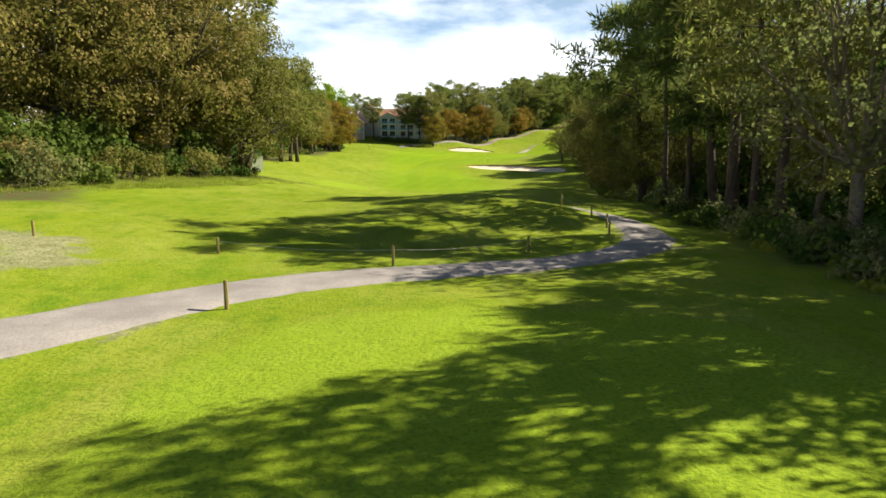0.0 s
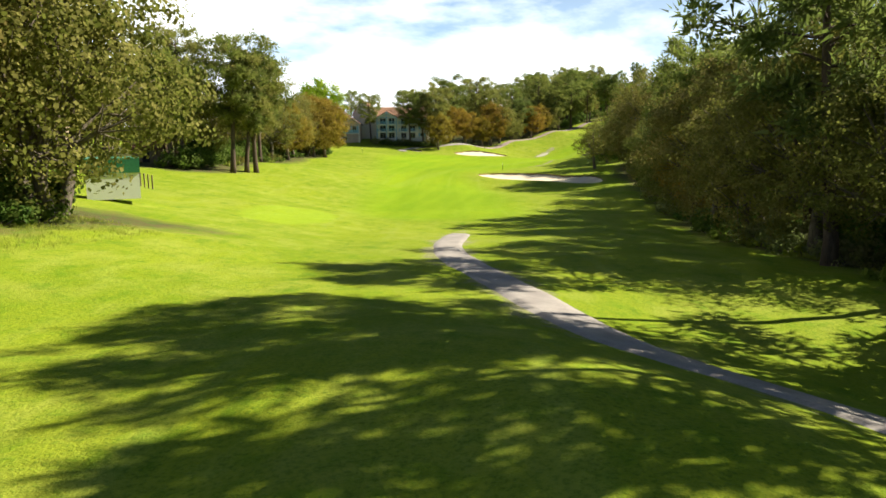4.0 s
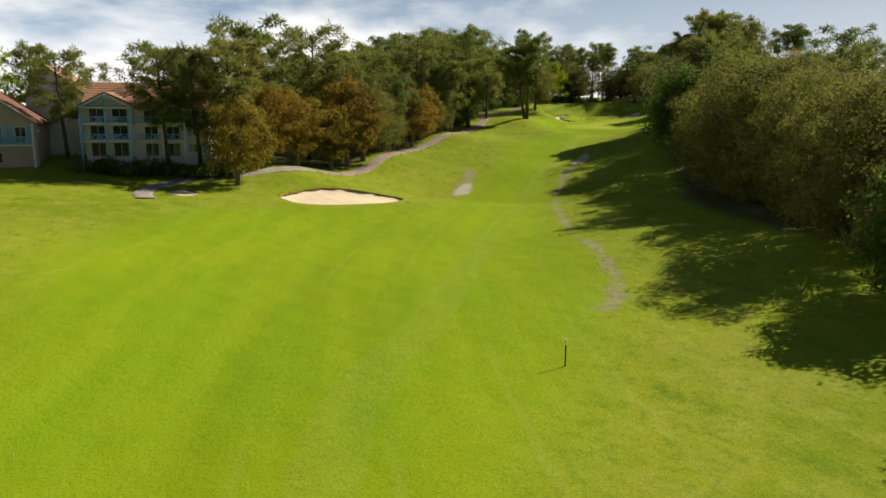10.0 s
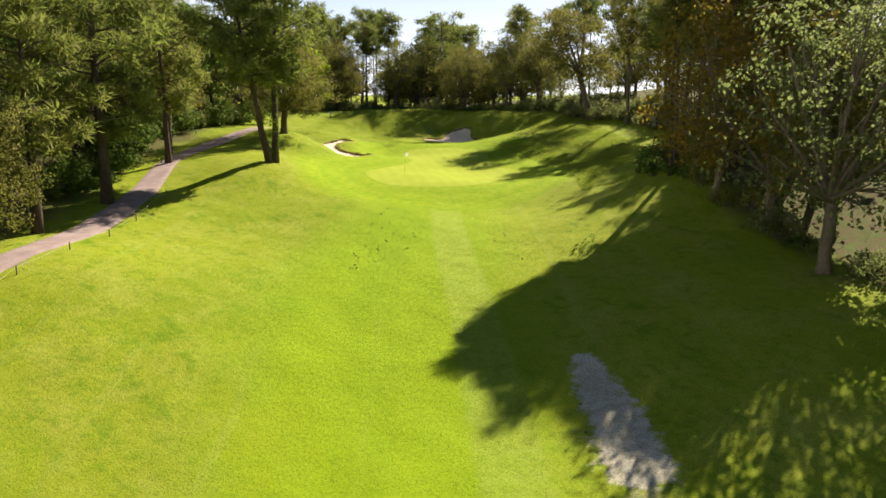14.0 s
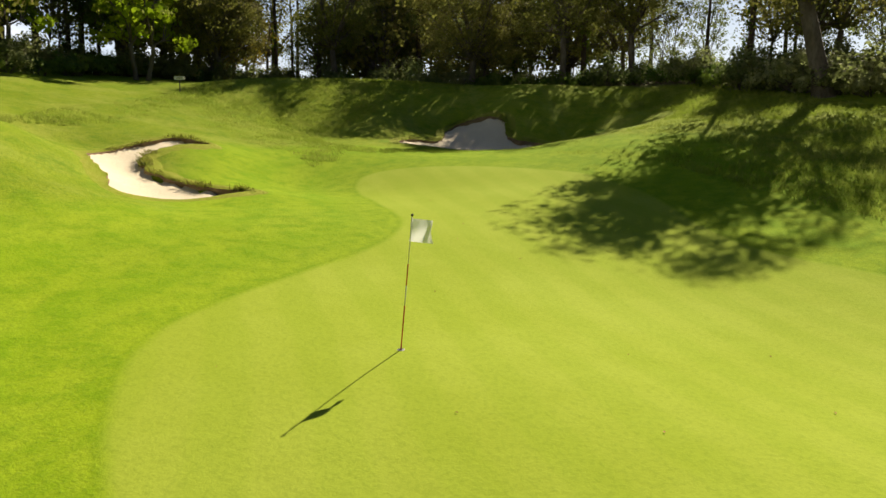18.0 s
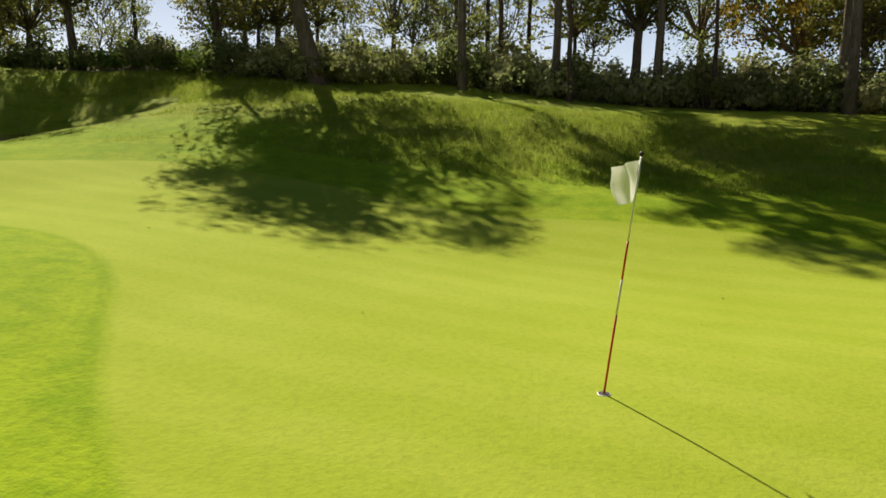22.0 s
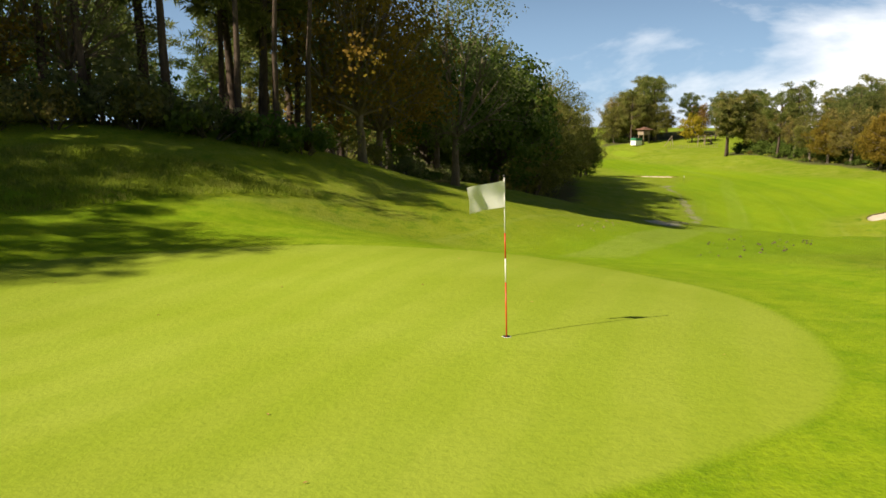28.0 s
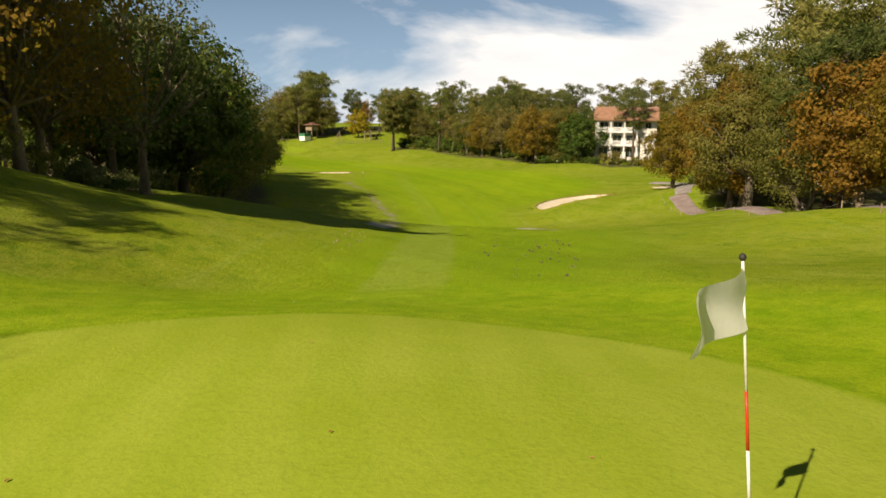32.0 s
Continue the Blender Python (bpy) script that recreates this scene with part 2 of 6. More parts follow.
def outward(line):
    """Unit normals that point out of a closed outline."""
    e = np.roll(line, -1, 0) - np.roll(line, 1, 0)
    n = np.stack([e[:, 1], -e[:, 0]], 1) / (np.linalg.norm(e, axis=1)[:, None] + 1e-9)
    x, y = line[:, 0], line[:, 1]
    area = (x * np.roll(y, -1) - y * np.roll(x, -1)).sum()
    return n if area > 0 else -n


OUTLINES = {}
for key, (corners, deep) in BUNKERS.items():
    line = rounded(corners)
    steep = np.clip((outward(line) @ np.array(LIP_SIDE[key]) + 0.25) / 1.0, 0, 1)     # 1 under the high lip, 0 on the flush side
    OUTLINES[key] = (line, deep, steep)


def hollow(x, y, ground=False):
    """How deep the bunkers cut below the natural ground."""
    cut = np.zeros(x.shape)
    for line, deep, steep in OUTLINES.values():
        lo, hi = line.min(0) - 1, line.max(0) + 1
        k = np.where((x > lo[0]) & (x < hi[0]) & (y > lo[1]) & (y < hi[1]))[0]
        if len(k) == 0:
            continue
        a, b = x[k], y[k]
        d = inside(a, b, line)
        rim = 0.03 + 0.15 * steep[((a[:, None] - line[:, 0]) ** 2 + (b[:, None] - line[:, 1]) ** 2).argmin(1)]
        u = np.clip(d / 1.7, 0, 1)
        c = (rim + (np.maximum(deep, rim) - rim) * (1 - (1 - u) ** 2)) * (d > 0)
        if ground:
            c = np.maximum(c, np.clip((d + 0.15) * 0.9, 0, deep + 0.35))
        cut[k] = np.maximum(cut[k], c)
    return cut


def ground_z(x, y):
    a, b = np.array([float(x)]), np.array([float(y)])
    return float((land(a, b) - hollow(a, b))[0])


GREEN = rounded([(87.4, 309.5), (86.8, 306), (85.2, 303), (82, 300.6), (77.8, 299.4), (74.2, 299.8), (71.5, 301.9), (69.9, 305.2), (70.4, 309), (72, 312.2), (74.2, 313.7), (77, 314.8), (79.5, 315.8), (81.8, 317.7), (83.5, 321), (86.2, 326), (88, 327.5), (90, 326.5), (92.2, 323.5), (93.4, 320), (91.5, 315.5), (88.8, 312)])
FAIRWAY = rounded([(-7, 98), (-10, 125), (-12, 160), (-15, 200), (-9, 225), (3, 233), (18, 237), (25, 245), (35, 262), (48, 284), (60, 296), (68, 301), (74, 296), (64, 282), (52, 268), (40, 248), (28, 220), (22, 198), (12, 180), (3, 166), (5, 150), (8, 120), (6, 99)])
TEES = [rounded([(-4, 2), (-4, 12), (-1, 15), (3, 15), (6.5, 12), (6.5, 2), (3, -3), (-2, -3)]), rounded([(-15, 84), (-15, 92), (-10.5, 94.5), (-9, 88), (-10.5, 80.5), (-13.5, 79.5)])]
CART_PATH = [(-20, -4), (-12.5, 6.4), (-8.2, 12.2), (-6.6, 15.2), (-5.1, 17.2), (-3.3, 18.6), (-1.3, 19.7), (0.6, 20.7), (2.5, 21.9), (4.5, 23.3), (6.4, 25), (7.9, 27.3), (8.6, 30.2), (8.6, 33.6), (7.9, 37.5), (6.4, 42.4), (4.2, 47.2), (1.8, 57), (0.3, 67), (1.0, 79.6)]
BACK_PATH = [(7.6, 255.8), (15, 264.5), (22, 275.4), (27.5, 282.8), (33.3, 288.8), (42.2, 299), (49, 309.3), (54.5, 319), (60, 325.5), (66, 329.8), (70, 333), (72, 337)]
PAD = [(-12.8, 234.6), (-13.6, 239), (-12.6, 244.2), (-9.6, 248.2), (-4, 250.6), (2, 252.6), (7, 256)]
WOODS = [
    rounded([(-14.5, 62), (-17, 54), (-20, 40), (-26, 28), (-120, 20), (-120, 66), (-20, 68)]),
    rounded([(-29, 122), (-29, 150), (-27, 176), (-29, 200), (-34, 215), (-110, 220), (-110, 130), (-44, 120)]),
    rounded([(9.5, -30), (11.5, 8), (11, 22), (13.5, 34), (15.5, 47), (17.5, 62), (18.5, 85), (24, 110), (28, 140), (31, 165), (38, 186), (41, 205), (45.5, 221), (51, 233), (57.5, 243.5), (62, 252), (71, 266), (79, 277), (86, 281.5), (93, 283.5), (102, 286), (118, 284), (104, 205), (70, 110), (58, -30)]),
    rounded([(109, 291), (113, 301), (115, 312), (116, 321), (117, 329), (117.5, 337), (110, 348), (100, 358), (90, 362), (80, 366), (80, 440), (230, 430), (230, 290), (120, 292)]),
    rounded([(0, 257), (11, 266), (22, 279), (33, 293), (44, 308), (52, 322), (62, 332), (68, 346), (74, 366), (40, 420), (-40, 340), (-20, 275)]),
]
TRACK = [(-8, 140), (-5, 156.4), (0.9, 178.5), (3.2, 183.5), (6.4, 188.6), (11.5, 199), (20, 216.5), (33.4, 242.8), (37.5, 249.2), (40.9, 254.5), (46, 261.9), (54.5, 274), (60.2, 282.9), (65.3, 290.2), (69, 295.2), (71, 297.8)]
SCRAPE = [(17.5, 189), (20.5, 192.5), (22.3, 196.8), (24.1, 201.8), (25.7, 209.3), (28.2, 217), (32.9, 229), (35.8, 236.8), (38.2, 242), (41.2, 247.6), (45.1, 254), (49.9, 260.7), (53.8, 266.4)]
SAND_PATCH = rounded([(25.4, 250), (27.2, 249.6), (29, 252), (31, 255), (33.4, 262), (34.2, 267), (32.6, 267.6), (30.6, 262), (27.6, 256)])
SAND_CORE = rounded([(26.2, 250.4), (28.4, 250.6), (30.0, 253.6), (31.0, 256.6), (30.2, 257.6), (28.8, 256.2), (27.4, 253.6)])
SAND_END = rounded([(49.4, 262.4), (51.4, 260.2), (53, 261.8), (55, 264.8), (56.6, 268.4), (55.4, 269.6), (53.7, 268), (51.8, 265.6)])


# ---------------------------------------------------------------- materials
def material(name, rough=0.8, spec=0.3):
    m = bpy.data.materials.new(name)
    m.use_nodes = True
    b = m.node_tree.nodes["Principled BSDF"]
    b.inputs["Roughness"].default_value = rough
    b.inputs["Specular IOR Level"].default_value = spec
    return m, m.node_tree, b


def node(nt, kind, **kw):
    n = nt.nodes.new(kind)
    for k, v in kw.items():
        n.inputs[k.replace("_", " ")].default_value = v
    return n


def place(nt, scale=(1, 1, 1), turn=0.0):
    """World position, stretched and turned about the vertical."""
    g = nt.nodes.new("ShaderNodeNewGeometry")
    mp = nt.nodes.new("ShaderNodeMapping")
    mp.inputs["Scale"].default_value = scale
    mp.inputs["Rotation"].default_value = (0, 0, radians(turn))
    nt.links.new(g.outputs["Position"], mp.inputs["Vector"])
    return mp.outputs[0]


def speckle(nt, vec, scale, detail=3.0, rough=0.55):
    n = node(nt, "ShaderNodeTexNoise", Scale=scale, Detail=detail, Roughness=rough)
    nt.links.new(vec, n.inputs["Vector"])
    return n.outputs["Fac"]


def remap(nt, val, a, b, lo=0.0, hi=1.0, smooth=True):
    n = nt.nodes.new("ShaderNodeMapRange")
    n.interpolation_type = "SMOOTHSTEP" if smooth else "LINEAR"
    for k, v in zip(("From Min", "From Max", "To Min", "To Max"), (a, b, lo, hi)):
        n.inputs[k].default_value = v
    nt.links.new(val, n.inputs["Value"])
    return n.outputs[0]


def mix(nt, fac, a, b, mode="MIX"):
    n = nt.nodes.new("ShaderNodeMixRGB")
    n.blend_type = mode
    for k, v in ((0, fac), (1, a), (2, b)):
        if isinstance(v, (int, float)):
            n.inputs[k].default_value = v
        elif isinstance(v, tuple):
            n.inputs[k].default_value = (*v, 1)
        else:
            nt.links.new(v, n.inputs[k])
    return n.outputs[0]


def sums(nt, op, a, b):
    n = nt.nodes.new("ShaderNodeMath")
    n.operation = op
    for k, v in ((0, a), (1, b)):
        if isinstance(v, (int, float)):
            n.inputs[k].default_value = v
        else:
            nt.links.new(v, n.inputs[k])
    return n.outputs[0]


def bumped(nt, bsdf, height, strength, dist=0.05):
    n = node(nt, "ShaderNodeBump", Strength=strength, Distance=dist)
    nt.links.new(height, n.inputs["Height"])
    nt.links.new(n.outputs[0], bsdf.inputs["Normal"])


def attribute(nt, name):
    n = nt.nodes.new("ShaderNodeAttribute")
    n.attribute_name = name
    return n.outputs["Fac"]


def surface(name, c1, c2, scale, rough=0.8, bump=0.3, spec=0.3, c3=None, fine=None, stretch=(1, 1, 1), local=False):
    """Two-scale mottled surface."""
    m, nt, b = material(name, rough, spec)
    if local:
        t = nt.nodes.new("ShaderNodeTexCoord")
        mp = nt.nodes.new("ShaderNodeMapping")
        mp.inputs["Scale"].default_value = stretch
        nt.links.new(t.outputs["Object"], mp.inputs["Vector"])
        v = mp.outputs[0]
    else:
        v = place(nt, stretch)
    big, small = speckle(nt, v, scale, 4), speckle(nt, v, fine or scale * 9, 4, 0.65)
    col = mix(nt, remap(nt, big, 0.35, 0.65), c1, c2)
    col = mix(nt, remap(nt, small, 0.40, 0.75, 0, 0.6), col, c3 or tuple(0.6 * a for a in c1))
    info = nt.nodes.new("ShaderNodeObjectInfo")
    col = mix(nt, remap(nt, info.outputs["Random"], 0, 1, 0.0, 0.25, False), col, c2)
    nt.links.new(col, b.inputs["Base Color"])
    bumped(nt, b, small, bump)
    return m


def foliage(name, dark, mid, light, clear=0.35, rough=0.75):
    """Leaves: every leaf and every tree differs a little, and light comes through them."""
    m, nt, b = material(name, rough, 0.12)
    g = nt.nodes.new("ShaderNodeNewGeometry")
    info = nt.nodes.new("ShaderNodeObjectInfo")
    col = mix(nt, g.outputs["Random Per Island"], dark, mid)
    patch = speckle(nt, place(nt), 0.7, 3)
    col = mix(nt, remap(nt, patch, 0.42, 0.66), col, light)
    hue = node(nt, "ShaderNodeHueSaturation")
    nt.links.new(remap(nt, info.outputs["Random"], 0, 1, 0.47, 0.52, False), hue.inputs["Hue"])
    nt.links.new(remap(nt, info.outputs["Random"], 0, 1, 1.15, 0.8, False), hue.inputs["Value"])
    nt.links.new(col, hue.inputs["Color"])
    nt.links.new(hue.outputs[0], b.inputs["Base Color"])
    tr = nt.nodes.new("ShaderNodeBsdfTranslucent")
    nt.links.new(mix(nt, 0.62, hue.outputs[0], tuple(a * b for a, b in zip(light, (0.62, 0.86, 0.6)))), tr.inputs["Color"])
    mx = node(nt, "ShaderNodeMixShader", Fac=clear)
    nt.links.new(b.outputs[0], mx.inputs[1])
    nt.links.new(tr.outputs[0], mx.inputs[2])
    nt.links.new(mx.outputs[0], nt.nodes["Material Output"].inputs["Surface"])
    return m


def turf():
    """The whole course: rough, fairway, green, tees, woodland floor and bare earth by their outlines."""
    m, nt, b = material("turf", 0.95, 0.04)
    v = place(nt)
    huge, big, midn, fine = speckle(nt, v, 0.045, 3), speckle(nt, v, 0.28, 4, 0.6), speckle(nt, v, 1.7, 4, 0.65), speckle(nt, v, 13.0, 3, 0.7)
    blades = speckle(nt, place(nt, (1, 1, 0.3)), 34.0, 2, 0.7)
    rough_c = mix(nt, remap(nt, huge, 0.38, 0.62), (0.188, 0.234, 0.010), (0.240, 0.272, 0.014))
    rough_c = mix(nt, remap(nt, big, 0.42, 0.68, 0, 0.75), rough_c, (0.275, 0.285, 0.035))
    rough_c = mix(nt, remap(nt, midn, 0.46, 0.72, 0, 0.65), rough_c, (0.115, 0.195, 0.006))
    tufts = speckle(nt, place(nt, (1.0, 0.45, 1.0), 12.0), 0.75, 5, 0.7)
    rough_c = mix(nt, remap(nt, tufts, 0.50, 0.70, 0, 0.5), rough_c, (0.285, 0.305, 0.040))
    rough_c = mix(nt, remap(nt, tufts, 0.47, 0.30, 0, 0.75), rough_c, (0.10, 0.175, 0.006))
    fair_c = mix(nt, remap(nt, huge, 0.35, 0.65), (0.195, 0.275, 0.005), (0.235, 0.305, 0.006))
    fair_c = mix(nt, remap(nt, big, 0.4, 0.72, 0, 0.4), fair_c, (0.145, 0.255, 0.005))
    green_c = mix(nt, remap(nt, big, 0.35, 0.7), (0.272, 0.322, 0.024), (0.304, 0.350, 0.034))
    stripe = nt.nodes.new("ShaderNodeTexWave")
    stripe.inputs["Scale"].default_value, stripe.inputs["Distortion"].default_value, stripe.inputs["Detail"].default_value = 0.24, 2.0, 2.0
    nt.links.new(place(nt, (1, 1, 1), 28.0), stripe.inputs["Vector"])
    green_c = mix(nt, remap(nt, stripe.outputs["Fac"], 0.25, 0.75, 0.0, 0.17), green_c, (0.195, 0.280, 0.006))
    lines = nt.nodes.new("ShaderNodeTexWave")
    lines.inputs["Scale"].default_value, lines.inputs["Distortion"].default_value, lines.inputs["Detail"].default_value = 0.11, 2.5, 2.0
    nt.links.new(place(nt, (1, 1, 1), 8.0), lines.inputs["Vector"])
    fair_c = mix(nt, remap(nt, lines.outputs["Fac"], 0.3, 0.8, 0.0, 0.35), fair_c, (0.235, 0.325, 0.010))
    wave = sums(nt, "SINE", sums(nt, "MULTIPLY", sums(nt, "ADD", attribute(nt, "lane"), sums(nt, "MULTIPLY", big, 1.4)), 1.15), 0.0)
    fair_c = mix(nt, remap(nt, wave, -0.3, 0.6, 0.0, 0.26), fair_c, (0.150, 0.240, 0.004))
    thin = sums(nt, "SINE", sums(nt, "MULTIPLY", sums(nt, "ADD", attribute(nt, "lane"), sums(nt, "MULTIPLY", big, 0.9)), 1.25), 0.0)
    ruts = sums(nt, "MULTIPLY", remap(nt, thin, 0.93, 1.0, 0.0, 0.22), remap(nt, huge, 0.42, 0.60))
    fair_c = mix(nt, ruts, fair_c, (0.30, 0.345, 0.045))
    rough_c = mix(nt, sums(nt, "MULTIPLY", ruts, 0.7), rough_c, (0.32, 0.345, 0.075))
    wob = sums(nt, "MULTIPLY", sums(nt, "SUBTRACT", midn, 0.5), 1.0)
    wide = sums(nt, "MULTIPLY", sums(nt, "SUBTRACT", big, 0.5), 5.0)

    def zone(name, soft, shake):
        return remap(nt, sums(nt, "ADD", attribute(nt, name), shake), -soft, soft)

    col = mix(nt, zone("fairway", 3.5, wide), rough_c, fair_c)
    col = mix(nt, zone("tee", 0.5, wob), col, mix(nt, 0.5, fair_c, green_c))
    strip = remap(nt, sums(nt, "ADD", attribute(nt, "track"), sums(nt, "MULTIPLY", wob, 0.5)), 1.45, 1.0)
    col = mix(nt, sums(nt, "MULTIPLY", strip, sums(nt, "MULTIPLY", attribute(nt, "worn"), 0.5)), col, mix(nt, remap(nt, midn, 0.4, 0.7), (0.285, 0.325, 0.052), (0.215, 0.275, 0.026)))
    near = remap(nt, sums(nt, "ADD", attribute(nt, "green"), sums(nt, "MULTIPLY", wob, 0.3)), -8.5, -5.5)
    col = mix(nt, sums(nt, "MULTIPLY", near, 0.85), col, mix(nt, remap(nt, midn, 0.35, 0.7), (0.255, 0.332, 0.009), (0.168, 0.262, 0.004)))
    rings = remap(nt, sums(nt, "SINE", sums(nt, "MULTIPLY", sums(nt, "ADD", attribute(nt, "green"), sums(nt, "MULTIPLY", wob, 0.5)), 2.6), 0.0), -0.4, 0.9, 0.0, 0.30)
    col = mix(nt, sums(nt, "MULTIPLY", near, rings), col, (0.145, 0.255, 0.002))
    on_green = remap(nt, sums(nt, "ADD", attribute(nt, "green"), sums(nt, "MULTIPLY", wob, 0.2)), -0.14, 0.14)
    col = mix(nt, on_green, col, green_c)
    cut = sums(nt, "ABSOLUTE", sums(nt, "ADD", sums(nt, "ADD", attribute(nt, "green"), 0.12), sums(nt, "MULTIPLY", wob, 0.25)), 0.0)
    col = mix(nt, remap(nt, cut, 0.10, 0.03, 0.0, 0.2), col, (0.13, 0.21, 0.004))
    litter = mix(nt, remap(nt, midn, 0.4, 0.65), (0.105, 0.068, 0.036), (0.075, 0.095, 0.022))
    litter = mix(nt, remap(nt, fine, 0.5, 0.7, 0, 0.6), litter, (0.16, 0.105, 0.065))
    col = mix(nt, zone("woods", 1.6, wide), col, litter)
    earth = mix(nt, remap(nt, midn, 0.35, 0.65), (0.36, 0.30, 0.19), (0.24, 0.20, 0.11))
    earth = mix(nt, remap(nt, fine, 0.52, 0.66, 0, 0.8), earth, (0.10, 0.09, 0.05))
    bare = remap(nt, sums(nt, "ADD", attribute(nt, "bare"), sums(nt, "ADD", sums(nt, "MULTIPLY", wob, 2.4), sums(nt, "MULTIPLY", wide, 0.75))), -0.1, 0.5)
    col = mix(nt, sums(nt, "MULTIPLY", bare, 0.75), col, earth)
    core = remap(nt, sums(nt, "ADD", attribute(nt, "core"), sums(nt, "MULTIPLY", wob, 1.6)), -0.1, 0.35)
    col = mix(nt, core, col, mix(nt, remap(nt, midn, 0.35, 0.65), (0.40, 0.35, 0.24), (0.50, 0.44, 0.32)))
    off = sums(nt, "SUBTRACT", 1.0, sums(nt, "ADD", sums(nt, "MULTIPLY", on_green, 0.28), sums(nt, "MULTIPLY", near, 0.45)))
    col = mix(nt, sums(nt, "MULTIPLY", remap(nt, fine, 0.42, 0.70, 0, 0.58), off), col, (0.06, 0.12, 0.006))
    col = mix(nt, sums(nt, "MULTIPLY", remap(nt, blades, 0.55, 0.8, 0, 0.35), off), col, (0.30, 0.36, 0.08))
    col = mix(nt, 1.0, col, (0.945, 1.0, 1.12), "MULTIPLY")
    nt.links.new(col, b.inputs["Base Color"])
    hgt = sums(nt, "ADD", sums(nt, "MULTIPLY", fine, 0.6), sums(nt, "ADD", sums(nt, "MULTIPLY", midn, 1.2), sums(nt, "MULTIPLY", blades, 0.3)))
    bp = node(nt, "ShaderNodeBump", Distance=0.10)
    nt.links.new(sums(nt, "ADD", sums(nt, "MULTIPLY", off, 0.45), 0.05), bp.inputs["Strength"])
    nt.links.new(hgt, bp.inputs["Height"])
    nt.links.new(bp.outputs[0], b.inputs["Normal"])
    return m


M_TURF = turf()
M_LIP = surface("grass_lip", (0.20, 0.245, 0.012), (0.255, 0.265, 0.03), 1.5, 0.95, 0.8, 0.1, (0.09, 0.14, 0.01), 22)
M_SOIL = surface("bare_soil_face", (0.17, 0.115, 0.062), (0.25, 0.18, 0.105), 2.5, 0.95, 0.8, 0.1, (0.09, 0.06, 0.035), 15)
M_SAND = surface("bunker_sand", (0.61, 0.525, 0.38), (0.67, 0.585, 0.43), 0.5, 0.95, 0.5, 0.1, (0.52, 0.435, 0.30), 11)
M_ASPHALT = surface("worn_asphalt", (0.34, 0.31, 0.28), (0.24, 0.215, 0.20), 0.9, 0.9, 0.35, 0.25, (0.17, 0.15, 0.14), 16)
M_REDPATH = surface("mauve_asphalt", (0.23, 0.175, 0.165), (0.30, 0.245, 0.225), 0.8, 0.9, 0.35, 0.2, (0.13, 0.09, 0.08), 15)
M_BARK = surface("pine_bark", (0.070, 0.052, 0.040), (0.120, 0.088, 0.066), 3.0, 0.95, 1.0, 0.1, (0.03, 0.022, 0.016), 14, (1, 1, 0.25), True)
M_BARK2 = surface("oak_bark", (0.10, 0.08, 0.058), (0.17, 0.145, 0.11), 2.5, 0.95, 1.0, 0.1, (0.035, 0.028, 0.02), 12, (1, 1, 0.3), True)
M_PALEBARK = surface("pale_bark", (0.17, 0.13, 0.09), (0.24, 0.195, 0.14), 2.5, 0.95, 0.8, 0.1, (0.10, 0.075, 0.05), 12, (1, 1, 0.4), True)
L_PINE = foliage("pine_needles", (0.122, 0.140, 0.026), (0.205, 0.212, 0.048), (0.315, 0.302, 0.085), 0.46)
L_PINEDARK = foliage("dark_needles", (0.080, 0.108, 0.026), (0.138, 0.162, 0.042), (0.220, 0.230, 0.068), 0.48)
L_OLIVE = foliage("olive_leaves", (0.112, 0.112, 0.021), (0.190, 0.174, 0.036), (0.300, 0.262, 0.072), 0.46)
L_BROWN = foliage("rusty_leaves", (0.150, 0.102, 0.016), (0.255, 0.165, 0.022), (0.37, 0.245, 0.038), 0.54)
L_DEEP = foliage("deep_green_leaves", (0.050, 0.084, 0.014), (0.086, 0.135, 0.022), (0.145, 0.205, 0.036), 0.46)
L_LIME = foliage("lime_leaves", (0.17, 0.26, 0.010), (0.25, 0.35, 0.014), (0.32, 0.41, 0.020), 0.5)
L_YELLOW = foliage("yellow_leaves", (0.27, 0.25, 0.014), (0.35, 0.31, 0.018), (0.40, 0.35, 0.024), 0.45)
L_IVY = foliage("ivy_leaves", (0.050, 0.095, 0.010), (0.090, 0.155, 0.014), (0.15, 0.22, 0.02), 0.35)
L_SHRUB = foliage("shrub_leaves", (0.105, 0.122, 0.034), (0.175, 0.185, 0.060), (0.29, 0.285, 0.120), 0.56)
L_PALE = foliage("pale_shrub_leaves", (0.21, 0.210, 0.078), (0.31, 0.300, 0.122), (0.44, 0.41, 0.20), 0.55)
L_WEED = foliage("weed_blades", (0.20, 0.255, 0.022), (0.265, 0.31, 0.034), (0.34, 0.36, 0.07), 0.5)
L_TUFT = foliage("lip_tufts", (0.16, 0.165, 0.018), (0.24, 0.235, 0.03), (0.30, 0.27, 0.06), 0.4)


